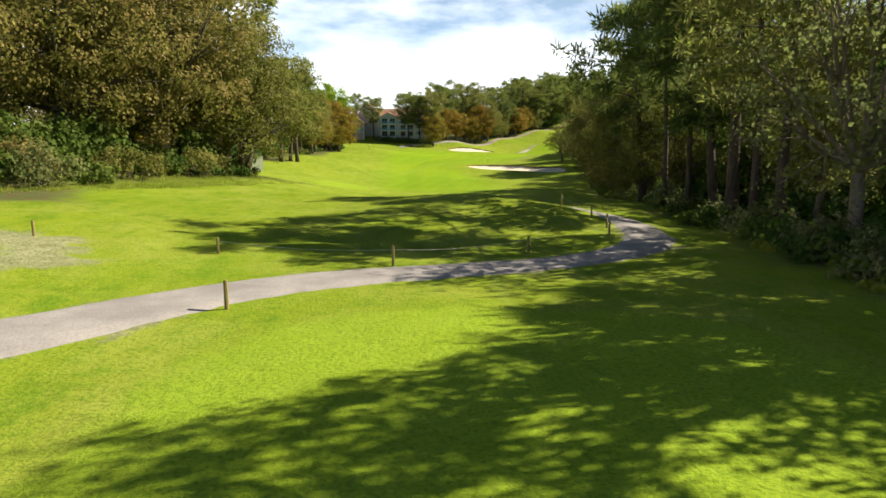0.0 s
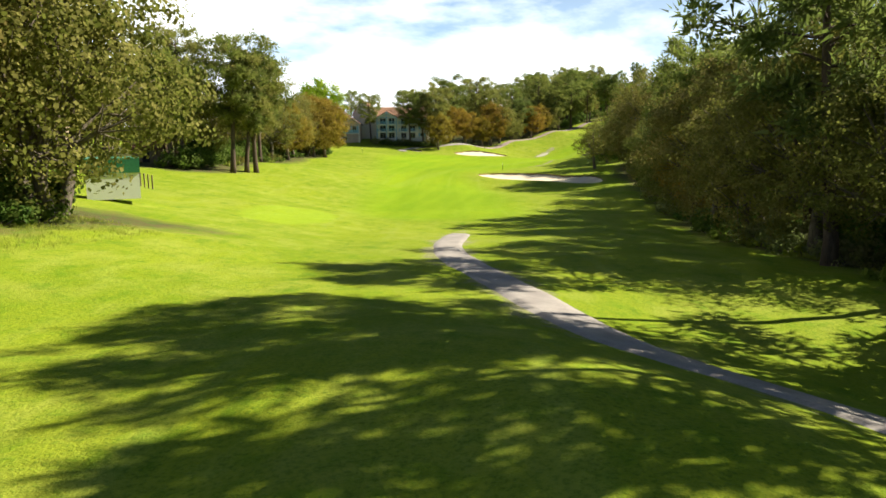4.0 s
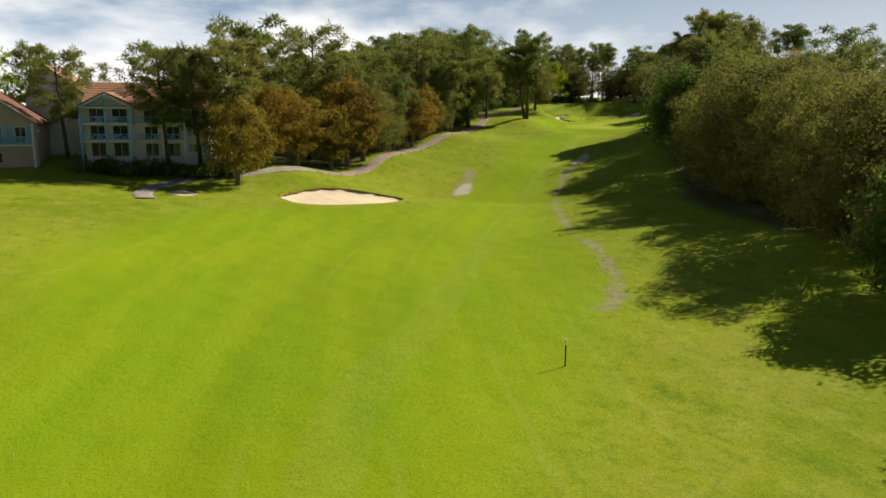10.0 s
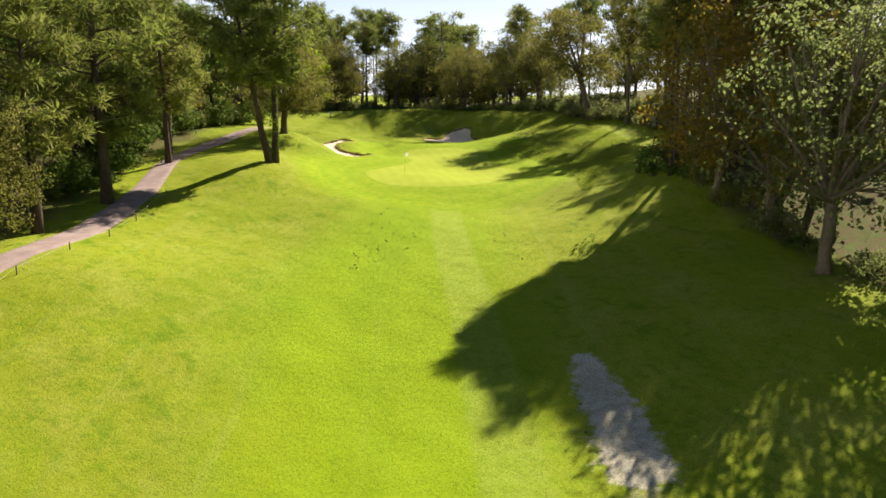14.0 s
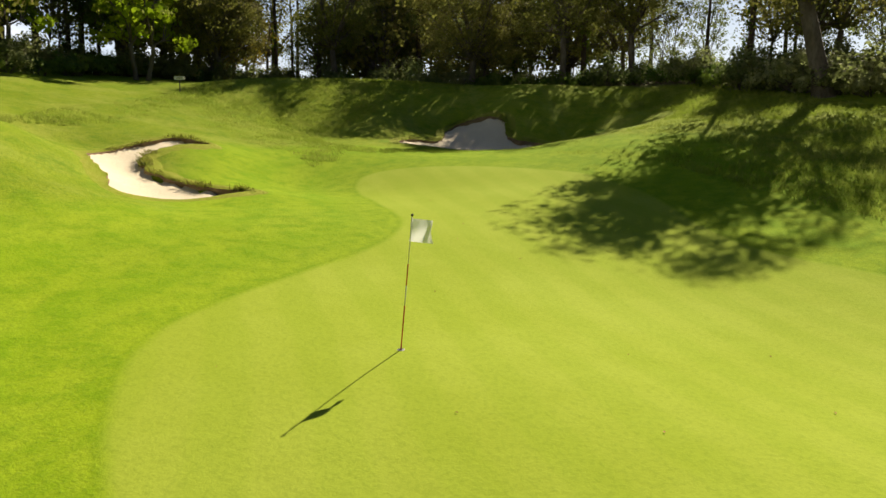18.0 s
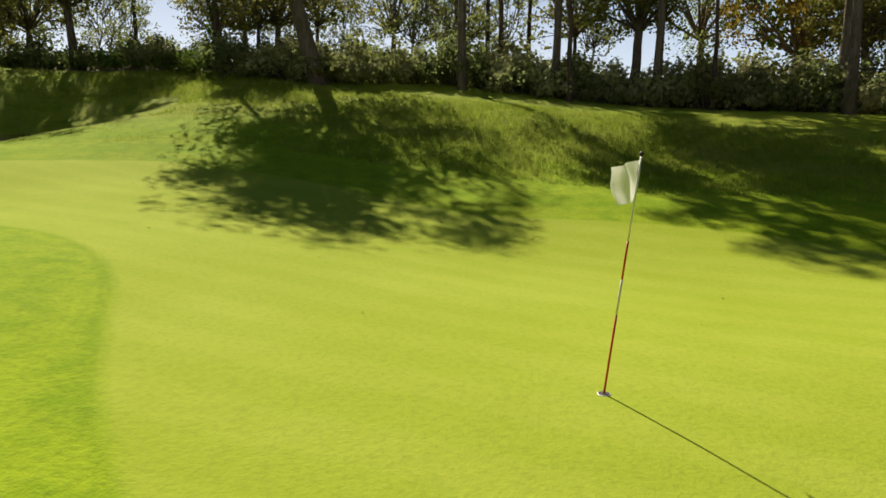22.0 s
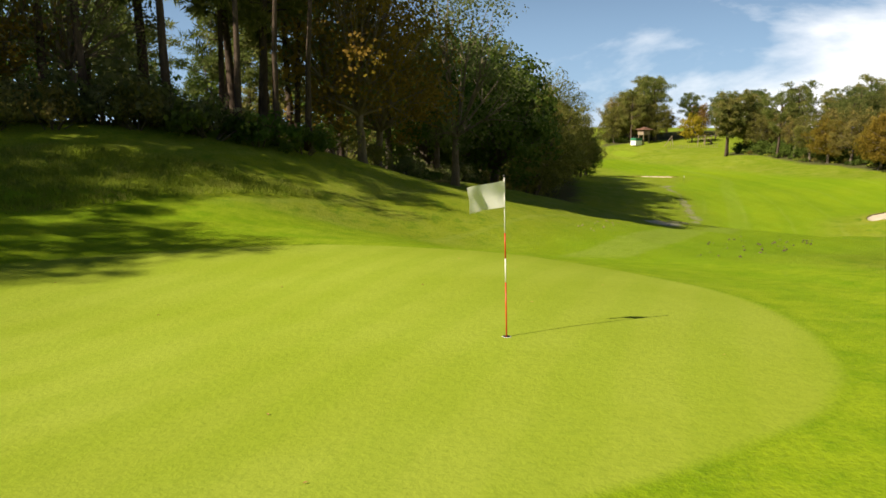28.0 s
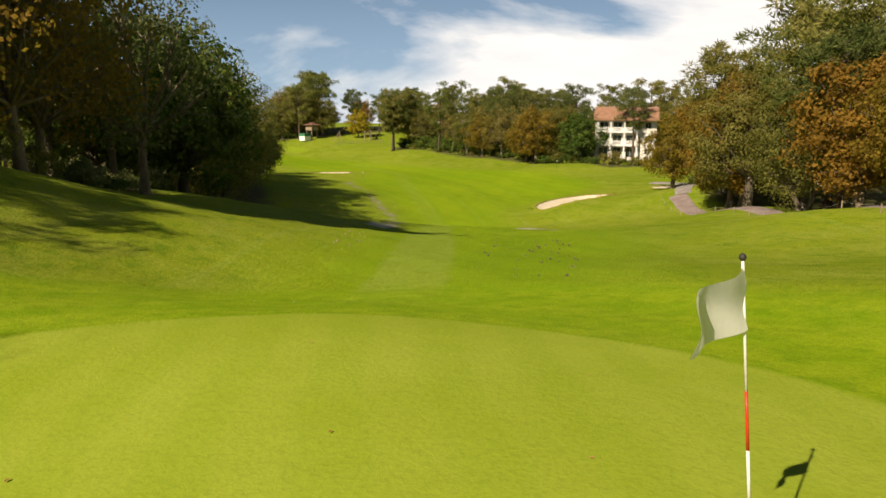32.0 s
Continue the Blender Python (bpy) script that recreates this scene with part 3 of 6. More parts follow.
# ---------------------------------------------------------------- mesh helpers
class Shape:
    """Collects points and faces of one mesh."""

    def __init__(self):
        self.v, self.f, self.n = [], [], 0

    def add(self, verts, faces):
        verts = np.asarray(verts, float).reshape(-1, 3)
        self.v.append(verts)
        self.f.extend([tuple(int(i) + self.n for i in f) for f in faces])
        self.n += len(verts)
        return self

    def tube(self, pts, radii, sides=7, cap=True):
        pts = np.asarray(pts, float)
        tg = np.gradient(pts, axis=0)
        tg /= np.linalg.norm(tg, axis=1)[:, None] + 1e-9
        ref = np.array([1.0, 0.2, 0.1]) if abs(tg[0, 2]) > 0.7 else np.array([0.0, 0.0, 1.0])
        u = np.cross(tg, ref)
        u /= np.linalg.norm(u, axis=1)[:, None] + 1e-9
        w = np.cross(tg, u)
        a = np.linspace(0, 2 * math.pi, sides, endpoint=False)
        ring = pts[:, None] + (u[:, None] * np.cos(a)[None, :, None] + w[:, None] * np.sin(a)[None, :, None]) * np.asarray(radii, float)[:, None, None]
        k, fs = len(pts), []
        for i in range(k - 1):
            for j in range(sides):
                fs.append((i * sides + j, i * sides + (j + 1) % sides, (i + 1) * sides + (j + 1) % sides, (i + 1) * sides + j))
        if cap:
            fs.append(tuple(range(sides))[::-1])
            fs.append(tuple((k - 1) * sides + j for j in range(sides)))
        return self.add(ring.reshape(-1, 3), fs)

    def box(self, lo, hi, m=None):
        (a, b, c), (d, e, f) = lo, hi
        v = np.array([(a, b, c), (d, b, c), (d, e, c), (a, e, c), (a, b, f), (d, b, f), (d, e, f), (a, e, f)], float)
        if m is not None:
            v = np.array([m @ Vector(p) for p in v])
        return self.add(v, [(3, 2, 1, 0), (4, 5, 6, 7), (0, 1, 5, 4), (1, 2, 6, 5), (2, 3, 7, 6), (3, 0, 4, 7)])

    def mesh(self, name, mat, smooth=False):
        me = bpy.data.meshes.new(name)
        me.from_pydata(np.concatenate(self.v).tolist() if self.v else [], [], self.f)
        me.materials.append(mat)
        if smooth:
            me.polygons.foreach_set("use_smooth", [True] * len(me.polygons))
        me.update()
        return me


def thing(name, label, category, group="", at=(0, 0, 0), rz=0.0, scale=1.0, kind=""):
    ob = new(name)
    ob.empty_display_size = 0.2
    ob.matrix_world = pose(*at, 0, 0, rz) @ Matrix.Scale(scale, 4)
    return tagged(ob, label, category, group, kind)


def part(name, shape, mat, parent=None, label="", smooth=False):
    ob = new(name, shape.mesh(name, mat, smooth) if isinstance(shape, Shape) else shape)
    ob.parent = parent
    return tagged(ob, label)


# ---------------------------------------------------------------- ground
def spread(lo, hi, step, far):
    core = list(np.arange(lo, hi + step / 2, step))
    out, s = [], step
    v = core[-1]
    while v < far:
        s *= 1.22
        v += s
        out.append(v)
    left, s, v = [], step, core[0]
    while v > -far:
        s *= 1.22
        v -= s
        left.append(v)
    return np.array(left[::-1] + core + out)


def build_ground():
    xs, ys = spread(-46, 122, 0.8, 2600), spread(-12, 362, 0.8, 2600)
    gx, gy = np.meshgrid(xs, ys)
    x, y = gx.ravel(), gy.ravel()
    z = np.zeros(len(x))
    for i in range(0, len(x), 20000):
        s = slice(i, i + 20000)
        z[s] = land(x[s], y[s]) - hollow(x[s], y[s], True)
    rough = 0.05 * np.sin(x * 1.7 + np.sin(y * 0.9)) * np.sin(y * 1.3 + x * 0.4) + 0.12 * np.sin(x * 0.23 + 1) * np.sin(y * 0.19)
    calm = np.clip(-inside(x, y, GREEN) / 4, 0, 1) * np.clip(1.2 - along(x, y, CART_PATH) * 0 , 0, 1)
    keep = np.clip(np.minimum(along(x, y, CART_PATH), along(x, y, BACK_PATH)) / 3 - 0.6, 0, 1)
    for line, *_ in OUTLINES.values():
        keep *= np.clip(-inside(x, y, line) / 2 - 0.2, 0, 1)
    z = z + rough * calm * keep
    nx, ny = len(xs), len(ys)
    idx = np.arange(nx * ny).reshape(ny, nx)
    quads = np.stack([idx[:-1, :-1], idx[:-1, 1:], idx[1:, 1:], idx[1:, :-1]], -1).reshape(-1, 4)
    me = bpy.data.meshes.new("ground")
    me.vertices.add(len(x))
    me.vertices.foreach_set("co", np.stack([x, y, z], 1).ravel())
    me.loops.add(len(quads) * 4)
    me.loops.foreach_set("vertex_index", quads.ravel())
    me.polygons.add(len(quads))
    me.polygons.foreach_set("loop_start", np.arange(len(quads)) * 4)
    me.polygons.foreach_set("use_smooth", np.ones(len(quads), bool))
    me.update(calc_edges=True)
    wood = np.max([inside(x, y, w) for w in WOODS], axis=0)
    bare = np.maximum(np.where(y > 232, 0.72, 0.45) - along(x, y, SCRAPE), inside(x, y, SAND_PATCH) - 0.2)
    bare = np.maximum(bare, 1.4 - along(x, y, [(-16, 21.5), (-13, 22), (-11, 19.5)]))
    bare = np.maximum(bare, 0.25 - along(x, y, [(0.6, 81.4), (1.7, 83.2), (1.2, 84.6)]))
    verge = np.minimum(along(x, y, rounded(CART_PATH, 4, False)) - 1.3, along(x, y, rounded(BACK_PATH, 4, False)) - 1.15)
    bare = np.maximum(bare, -0.2 - verge)
    zones = {"fairway": inside(x, y, FAIRWAY), "green": inside(x, y, GREEN), "tee": np.max([inside(x, y, t) for t in TEES], axis=0), "woods": wood, "track": along(x, y, TRACK), "bare": bare, "lane": lane(x, y), "worn": np.clip((y - 215) / 60, 0.38, 1), "core": np.maximum(inside(x, y, SAND_CORE), inside(x, y, SAND_END) - 0.45)}
    for k, vals in zones.items():
        me.attributes.new(k, "FLOAT", "POINT").data.foreach_set("value", vals.astype(np.float32))
    me.materials.append(M_TURF)
    tagged(new("ground", me), "rolling golf course turf with mown fairway, rough and pale putting green", "ground", kind="structure")


def build_bunkers():
    for name, (line, deep, steep) in OUTLINES.items():
        x0, y0 = line.min(0)
        x1, y1 = line.max(0)
        step = 0.35
        gx, gy = np.meshgrid(np.arange(x0, x1 + step, step), np.arange(y0, y1 + step, step))
        x, y = gx.ravel(), gy.ravel()
        d = inside(x, y, line)
        # draw the outer grid points on to the outline
        c = line.mean(0)
        move = d < 0
        near = ((x[:, None] - line[:, 0]) ** 2 + (y[:, None] - line[:, 1]) ** 2).argmin(1)
        x, y = np.where(move, line[near, 0], x), np.where(move, line[near, 1], y)
        z = land(x, y) - hollow(x * 1.0, y, False)
        rim = d <= 0.02
        z = np.where(rim, land(x, y) - 0.04 - 0.07 * steep[near], z) + 0.03 * np.sin(x * 2.1) * np.sin(y * 1.9 + x)
        ok = (d > -step * 0.75).reshape(gx.shape)
        idx = np.arange(len(x)).reshape(gx.shape)
        fs = [(idx[j, i], idx[j, i + 1], idx[j + 1, i + 1], idx[j + 1, i]) for j in range(gx.shape[0] - 1) for i in range(gx.shape[1] - 1) if ok[j, i] and ok[j, i + 1] and ok[j + 1, i + 1] and ok[j + 1, i]]
        bunker = thing(name, "sand bunker with pale raked sand and a grassy lip", "bunker", kind="structure")
        part("sand", Shape().add(np.stack([x, y, z], 1), fs), M_SAND, bunker, "pale beige sand", True)
        # grass lip: a rolled edge that stands over the sand
        n = len(line)
        rng = np.random.RandomState(len(name))
        out = outward(line)
        rings = []
        top = land(line[:, 0], line[:, 1])
        worn = 0.10 * np.sin(line[:, 0] * 2.3 + line[:, 1] * 1.1) + 0.08 * np.sin(line[:, 1] * 4.7 - line[:, 0] * 1.7)
        for off, up in ((0.75, -0.03), (0.3, 0.045), (0.02, 0.06), (-0.12, 0.0), (-0.10, -0.42)):
            p = line + out * (off + rng.uniform(-0.07, 0.07, (n, 1)) + (worn * steep)[:, None])
            zz = land(p[:, 0], p[:, 1]) if off > 0.1 else top
            rings.append(np.stack([p[:, 0], p[:, 1], zz + (0.006 + up * steep if up > 0.02 else up) + rng.uniform(-0.02, 0.02, n) * (off < 0.5) * steep], 1))
        fs = [(r * n + i, r * n + (i + 1) % n, (r + 1) * n + (i + 1) % n, (r + 1) * n + i) for r in range(3) for i in range(n)]
        part("grass_lip", Shape().add(np.concatenate(rings[:4]), fs), M_LIP, bunker, "shaggy grass edge", True)
        part("soil_face", Shape().add(np.concatenate(rings[3:]), fs[:n]), M_SOIL, bunker, "dark bare soil under the lip", True)
        # tussocks that hang over the high lip
        k = np.repeat(np.where(steep > 0.3)[0], 40)
        u = rng.uniform(0, 1, (len(k), 1))
        p = line[k] * (1 - u) + line[(k + 1) % n] * u + out[k] * rng.uniform(-0.2, 0.35, (len(k), 1))
        thick = np.sin(p[:, 0] * 3.1 + 2.0 * np.sin(p[:, 1] * 1.3)) + np.sin(p[:, 1] * 4.3 + p[:, 0]) + rng.uniform(-0.8, 0.8, len(k))
        p, k = p[thick > 0.1], k[thick > 0.1]
        foot = np.stack([p[:, 0], p[:, 1], land(p[:, 0], p[:, 1]) + 0.03], 1)
        a = rng.uniform(0, 6.28, len(k))
        wide = np.stack([np.cos(a), np.sin(a), 0 * a], 1) * 0.028
        tip = foot + np.stack([rng.normal(size=len(k)) * 0.09 - out[k, 0] * 0.14, rng.normal(size=len(k)) * 0.09 - out[k, 1] * 0.14, rng.uniform(-0.12, 0.26, len(k)) * steep[k]], 1)
        part("tussocks", Shape().add(np.stack([foot - wide, foot + wide, tip], 1).reshape(-1, 3), np.arange(len(k) * 3).reshape(-1, 3)), L_TUFT, bunker, "ragged yellow-green tufts")


def ribbon(name, label, line, width, mat, edge_mat=None, wide=(1, 1)):
    c = rounded(line, 10, False)
    tg = np.gradient(c, axis=0)
    tg /= np.linalg.norm(tg, axis=1)[:, None]
    nr = np.stack([tg[:, 1], -tg[:, 0]], 1)
    rng = np.random.RandomState(len(line))

    def strip(half, lift, cols, ragged):
        s, k = Shape(), len(c)
        half = half * np.linspace(wide[0], wide[1], k)[:, None] * np.clip((k - 1 - np.arange(k)) / 3 + 0.75, 0, 1)[:, None]
        rows = []
        for u in np.linspace(-1, 1, cols):
            p = c + nr * (u * half + (ragged * (np.sin(np.arange(k)[:, None] * 0.61 + u) + 0.7 * np.sin(np.arange(k)[:, None] * 1.37)) if abs(u) == 1 else 0))
            rows.append(np.stack([p[:, 0], p[:, 1], land(p[:, 0], p[:, 1]) + (lift if abs(u) < 1 else -0.03) ], 1))
        return s.add(np.concatenate(rows), [(a * k + i, a * k + i + 1, (a + 1) * k + i + 1, (a + 1) * k + i) for a in range(cols - 1) for i in range(k - 1)])
    ob = thing(name, label, "path", kind="structure")
    part("surface", strip(width / 2 + 0.05, 0.07, 9, 0.06), mat, ob, smooth=True)
    if edge_mat:
        part("shoulder", strip(width / 2 + 0.16, 0.075, 9, 0.07), edge_mat, ob, "dusty trodden edge", True)


build_ground()
build_bunkers()
ribbon("cart_path", "worn grey asphalt cart path with dusty edges", CART_PATH, 2.0, M_ASPHALT, None, (1.3, 0.8))
ribbon("cart_path", "mauve asphalt cart path along the trees", BACK_PATH, 2.1, M_REDPATH)
ribbon("cart_path", "short grey end of a cart path beside the pot bunker", PAD, 2.0, M_ASPHALT)


# ---------------------------------------------------------------- trees
def leaves(shape, centres, radii, per, size, rng, flat=0.7, slim=0.45):
    """Puffs of small leaves round the given centres; they face outwards from puff and crown."""
    centres, radii = np.asarray(centres, float), np.asarray(radii, float)
    k = len(centres) * per
    c, r = np.repeat(centres, per, 0), np.repeat(radii, per)
    d = rng.normal(size=(k, 3))
    d /= np.linalg.norm(d, axis=1)[:, None]
    p = c + d * (r * rng.uniform(0.25, 1.0, k) ** 0.6)[:, None] * np.array([1, 1, flat])
    out = p - centres.mean(0)
    out /= np.linalg.norm(out, axis=1)[:, None] + 1e-9
    n = d * 0.8 + out * 0.6 + rng.normal(size=(k, 3)) * 0.42 + np.array([0, 0, 0.25])
    n /= np.linalg.norm(n, axis=1)[:, None]
    a = np.cross(n, rng.normal(size=(k, 3)))
    a /= np.linalg.norm(a, axis=1)[:, None] + 1e-9
    b = np.cross(n, a)
    s = size * rng.uniform(0.6, 1.35, k)[:, None]
    v = np.stack([p - a * s * 0.5, p + b * s * slim, p + a * s * 0.5, p - b * s * slim], 1).reshape(-1, 3)
    return shape.add(v, np.arange(k * 4).reshape(-1, 4))


def needles(shape, centres, radii, per, length, rng):
    """Tufts of needles that bristle outwards and up."""
    k = len(centres) * per
    c, r = np.repeat(np.asarray(centres, float), per, 0), np.repeat(np.asarray(radii, float), per)
    d = rng.normal(size=(k, 3)) + np.array([0, 0, 0.25])
    d /= np.linalg.norm(d, axis=1)[:, None]
    p = c + d * (r * rng.uniform(0.1, 1.0, k))[:, None] * np.array([1, 1, 0.62])
    b = np.cross(d, rng.normal(size=(k, 3)))
    b /= np.linalg.norm(b, axis=1)[:, None] + 1e-9
    ln = length * rng.uniform(0.7, 1.3, k)[:, None]
    v = np.stack([p - b * ln * 0.15, p + b * ln * 0.15, p + d * ln], 1).reshape(-1, 3)
    return shape.add(v, np.arange(k * 3).reshape(-1, 3))


def wander(a, b, n, amp, rng):
    t = np.linspace(0, 1, n)[:, None]
    off = rng.uniform(-1, 1, (n, 3)) * amp
    off[0] = 0
    off = np.cumsum(off, 0) * 0.6
    return np.array(a) * (1 - t) + np.array(b) * t + off


def make_pine(seed, height, crown, spread_, trunk_r, mat=None, tufts=6, lean=0.0, twin=False, bare=False):
    """A maritime pine: long bare trunk, crooked limbs, clouds of needles."""
    rng = np.random.RandomState(seed)
    wood, green = Shape(), Shape()
    cs, rs = [], []
    for stem in range(2 if twin else 1):
        off = (-0.55 if stem else 0.0)
        top = np.array([lean * height + (-3.2 if stem else 0.9) * twin, rng.uniform(-0.4, 0.4), height * (0.93 if stem else 1.0)])
        axis = wander((off, off * 0.3, -0.3), top, 11, 0.16, rng)
        rad = trunk_r * (1 - 0.8 * np.linspace(0, 1, 11) ** 1.2) * (1 + 0.35 * np.exp(-np.linspace(0, 11, 11)))
        wood.tube(axis, rad, 9)
        n = int(crown * 3.4)
        for i in range(n):
            u = 1 - crown / height * (i + rng.uniform(0, 1)) / n
            base = np.array([np.interp(u, np.linspace(0, 1, 11), axis[:, k]) for k in range(3)])
            rel = (u - (1 - crown / height)) / (crown / height)
            reach = spread_ * (0.35 + 1.0 * math.sin(math.pi * min(0.97, 0.18 + 0.74 * (1 - rel)))) * rng.uniform(0.55, 1.15)
            ang = i * 2.4 + rng.uniform(-0.5, 0.5)
            tip = base + np.array([math.cos(ang) * reach, math.sin(ang) * reach, reach * rng.uniform(0.05, 0.5) * (0.4 + rel)])
            br = wander(base, tip, 5, 0.10 * reach * 0.4, rng)
            r0 = trunk_r * 0.26 * (1.1 - 0.5 * rel)
            wood.tube(br, np.linspace(r0, 0.02, 5), 5, False)
            for j in range(int(tufts * 1.6)):
                w = rng.uniform(0.62, 1.10)
                q = base + (tip - base) * w + rng.normal(size=3) * np.array([0.42, 0.42, 0.22]) * (0.5 + reach * 0.22)
                cs.append(q)
                rs.append(rng.uniform(0.5, 1.0))
        if bare or crown / height < 0.6:
            for i in range(5):
                u = rng.uniform(0.35, 1 - crown / height + 0.05)
                base = np.array([np.interp(u, np.linspace(0, 1, 11), axis[:, k]) for k in range(3)])
                ang, reach = rng.uniform(0, 6.28), rng.uniform(0.6, 1.8)
                wood.tube(wander(base, base + np.array([math.cos(ang) * reach, math.sin(ang) * reach, rng.uniform(-0.2, 0.5)]), 4, 0.1, rng), (0.05, 0.035, 0.02, 0.008), 4, False)
    needles(green, cs, rs, 36, 0.46, rng)
    return wood.mesh("trunk", M_BARK, True), green.mesh("crown", mat or L_PINE)


def make_broadleaf(seed, height, width, stem, trunk_r, mat, bark, leaf=0.2, per=34, lobes=9, stems=1, puffs=11, flat=0.72, slim=0.42, lean=0.0):
    """A spreading tree: forked trunk, bent limbs and a crown of leafy lobes with gaps."""
    rng = np.random.RandomState(seed)
    wood, green = Shape(), Shape()
    cs, rs = [], []
    starts = []
    for k in range(stems):
        ang = 6.28 * k / stems + rng.uniform(-0.4, 0.4)
        foot = np.array([math.cos(ang), math.sin(ang), 0]) * (0.28 * (stems > 1))
        fork = np.array([math.cos(ang) * width * 0.10 * (stems > 1) + rng.uniform(-0.3, 0.3), math.sin(ang) * width * 0.10 * (stems > 1) + rng.uniform(-0.3, 0.3), stem * rng.uniform(0.85, 1.15)])
        r = trunk_r / math.sqrt(stems)
        wood.tube(wander(foot - np.array([0, 0, 0.3]), fork, 6, 0.09, rng), r * np.array([1.5, 1.1, 0.95, 0.9, 0.85, 0.8]), 8)
        starts.append((fork, r * 0.8))
    for i in range(lobes):
        ang = i * 2.399 + rng.uniform(-0.3, 0.3)
        lev = (i + 0.5) / lobes
        z = stem * 0.75 + (height - stem * 0.75) * (0.10 + 0.78 * lev)
        out = width * 0.5 * math.sqrt(max(0.05, 1 - (1.7 * lev - 0.72) ** 2)) * rng.uniform(0.5, 0.85)
        c = np.array([math.cos(ang) * out, math.sin(ang) * out, z])
        lr = width * rng.uniform(0.18, 0.28)
        fork, r = starts[i % stems]
        limb = wander(fork, c, 6, 0.12, rng)
        wood.tube(limb, np.linspace(r * 0.55, 0.03, 6), 6, False)
        for j in range(puffs):
            d = rng.normal(size=3)
            d /= np.linalg.norm(d)
            q = c + d * lr * rng.uniform(0.55, 1.1) * np.array([1, 1, 0.8])
            cs.append(q)
            rs.append(lr * rng.uniform(0.26, 0.46) + 0.12)
            if j % 3 == 0:
                wood.tube(wander(limb[3], q, 4, 0.06, rng), (0.045, 0.03, 0.02, 0.008), 4, False)
    for shape in (wood, green):
        for v in shape.v:
            v[:, 0] += lean * np.clip(v[:, 2], 0, None)
    cs = np.array(cs)
    cs[:, 0] += lean * cs[:, 2]
    leaves(green, cs, rs, per, leaf, rng, flat, slim)
    return wood.mesh("trunk", bark, True), green.mesh("crown", mat)


def make_shrub(seed, height, width, mat, leaf=0.15, puffs=26, per=30):
    rng = np.random.RandomState(seed)
    wood, green = Shape(), Shape()
    cs, rs = [], []
    for i in range(puffs):
        a, u = rng.uniform(0, 6.28), math.sqrt(rng.uniform(0, 1))
        h = height * (1 - 0.55 * u * u) * rng.uniform(0.25, 0.92)
        q = np.array([math.cos(a) * width * 0.5 * u, math.sin(a) * width * 0.5 * u, h])
        cs.append(q)
        rs.append(rng.uniform(0.16, 0.30) * min(height, width))
        if i % 3 == 0:
            wood.tube(wander((q[0] * 0.2, q[1] * 0.2, -0.1), q, 4, 0.05, rng), (0.035, 0.025, 0.018, 0.008), 4, False)
    leaves(green, cs, rs, per, leaf, rng, 0.85)
    return wood.mesh("trunk", M_BARK2, True), green.mesh("foliage", mat)


def ivy_on(tree, seed, tall, r):
    """Adds a sleeve of ivy round the lower trunk."""
    rng = np.random.RandomState(seed)
    n = int(tall * 9)
    h = rng.uniform(0.1, 1, n) ** 0.8 * tall
    a = rng.uniform(0, 6.28, n)
    cs = np.stack([np.cos(a) * r, np.sin(a) * r, h], 1)
    return (*tree, leaves(Shape(), cs, np.full(n, 0.26), 12, 0.16, rng, 1.0, 0.5).mesh("ivy", L_IVY))


def make_snag(seed, height, trunk_r):
    """A slender forest pine: a bare mast with a small high crown."""
    return make_pine(seed, height, height * 0.30, 1.5, trunk_r, L_PINEDARK, 4, 0.0, False, True)


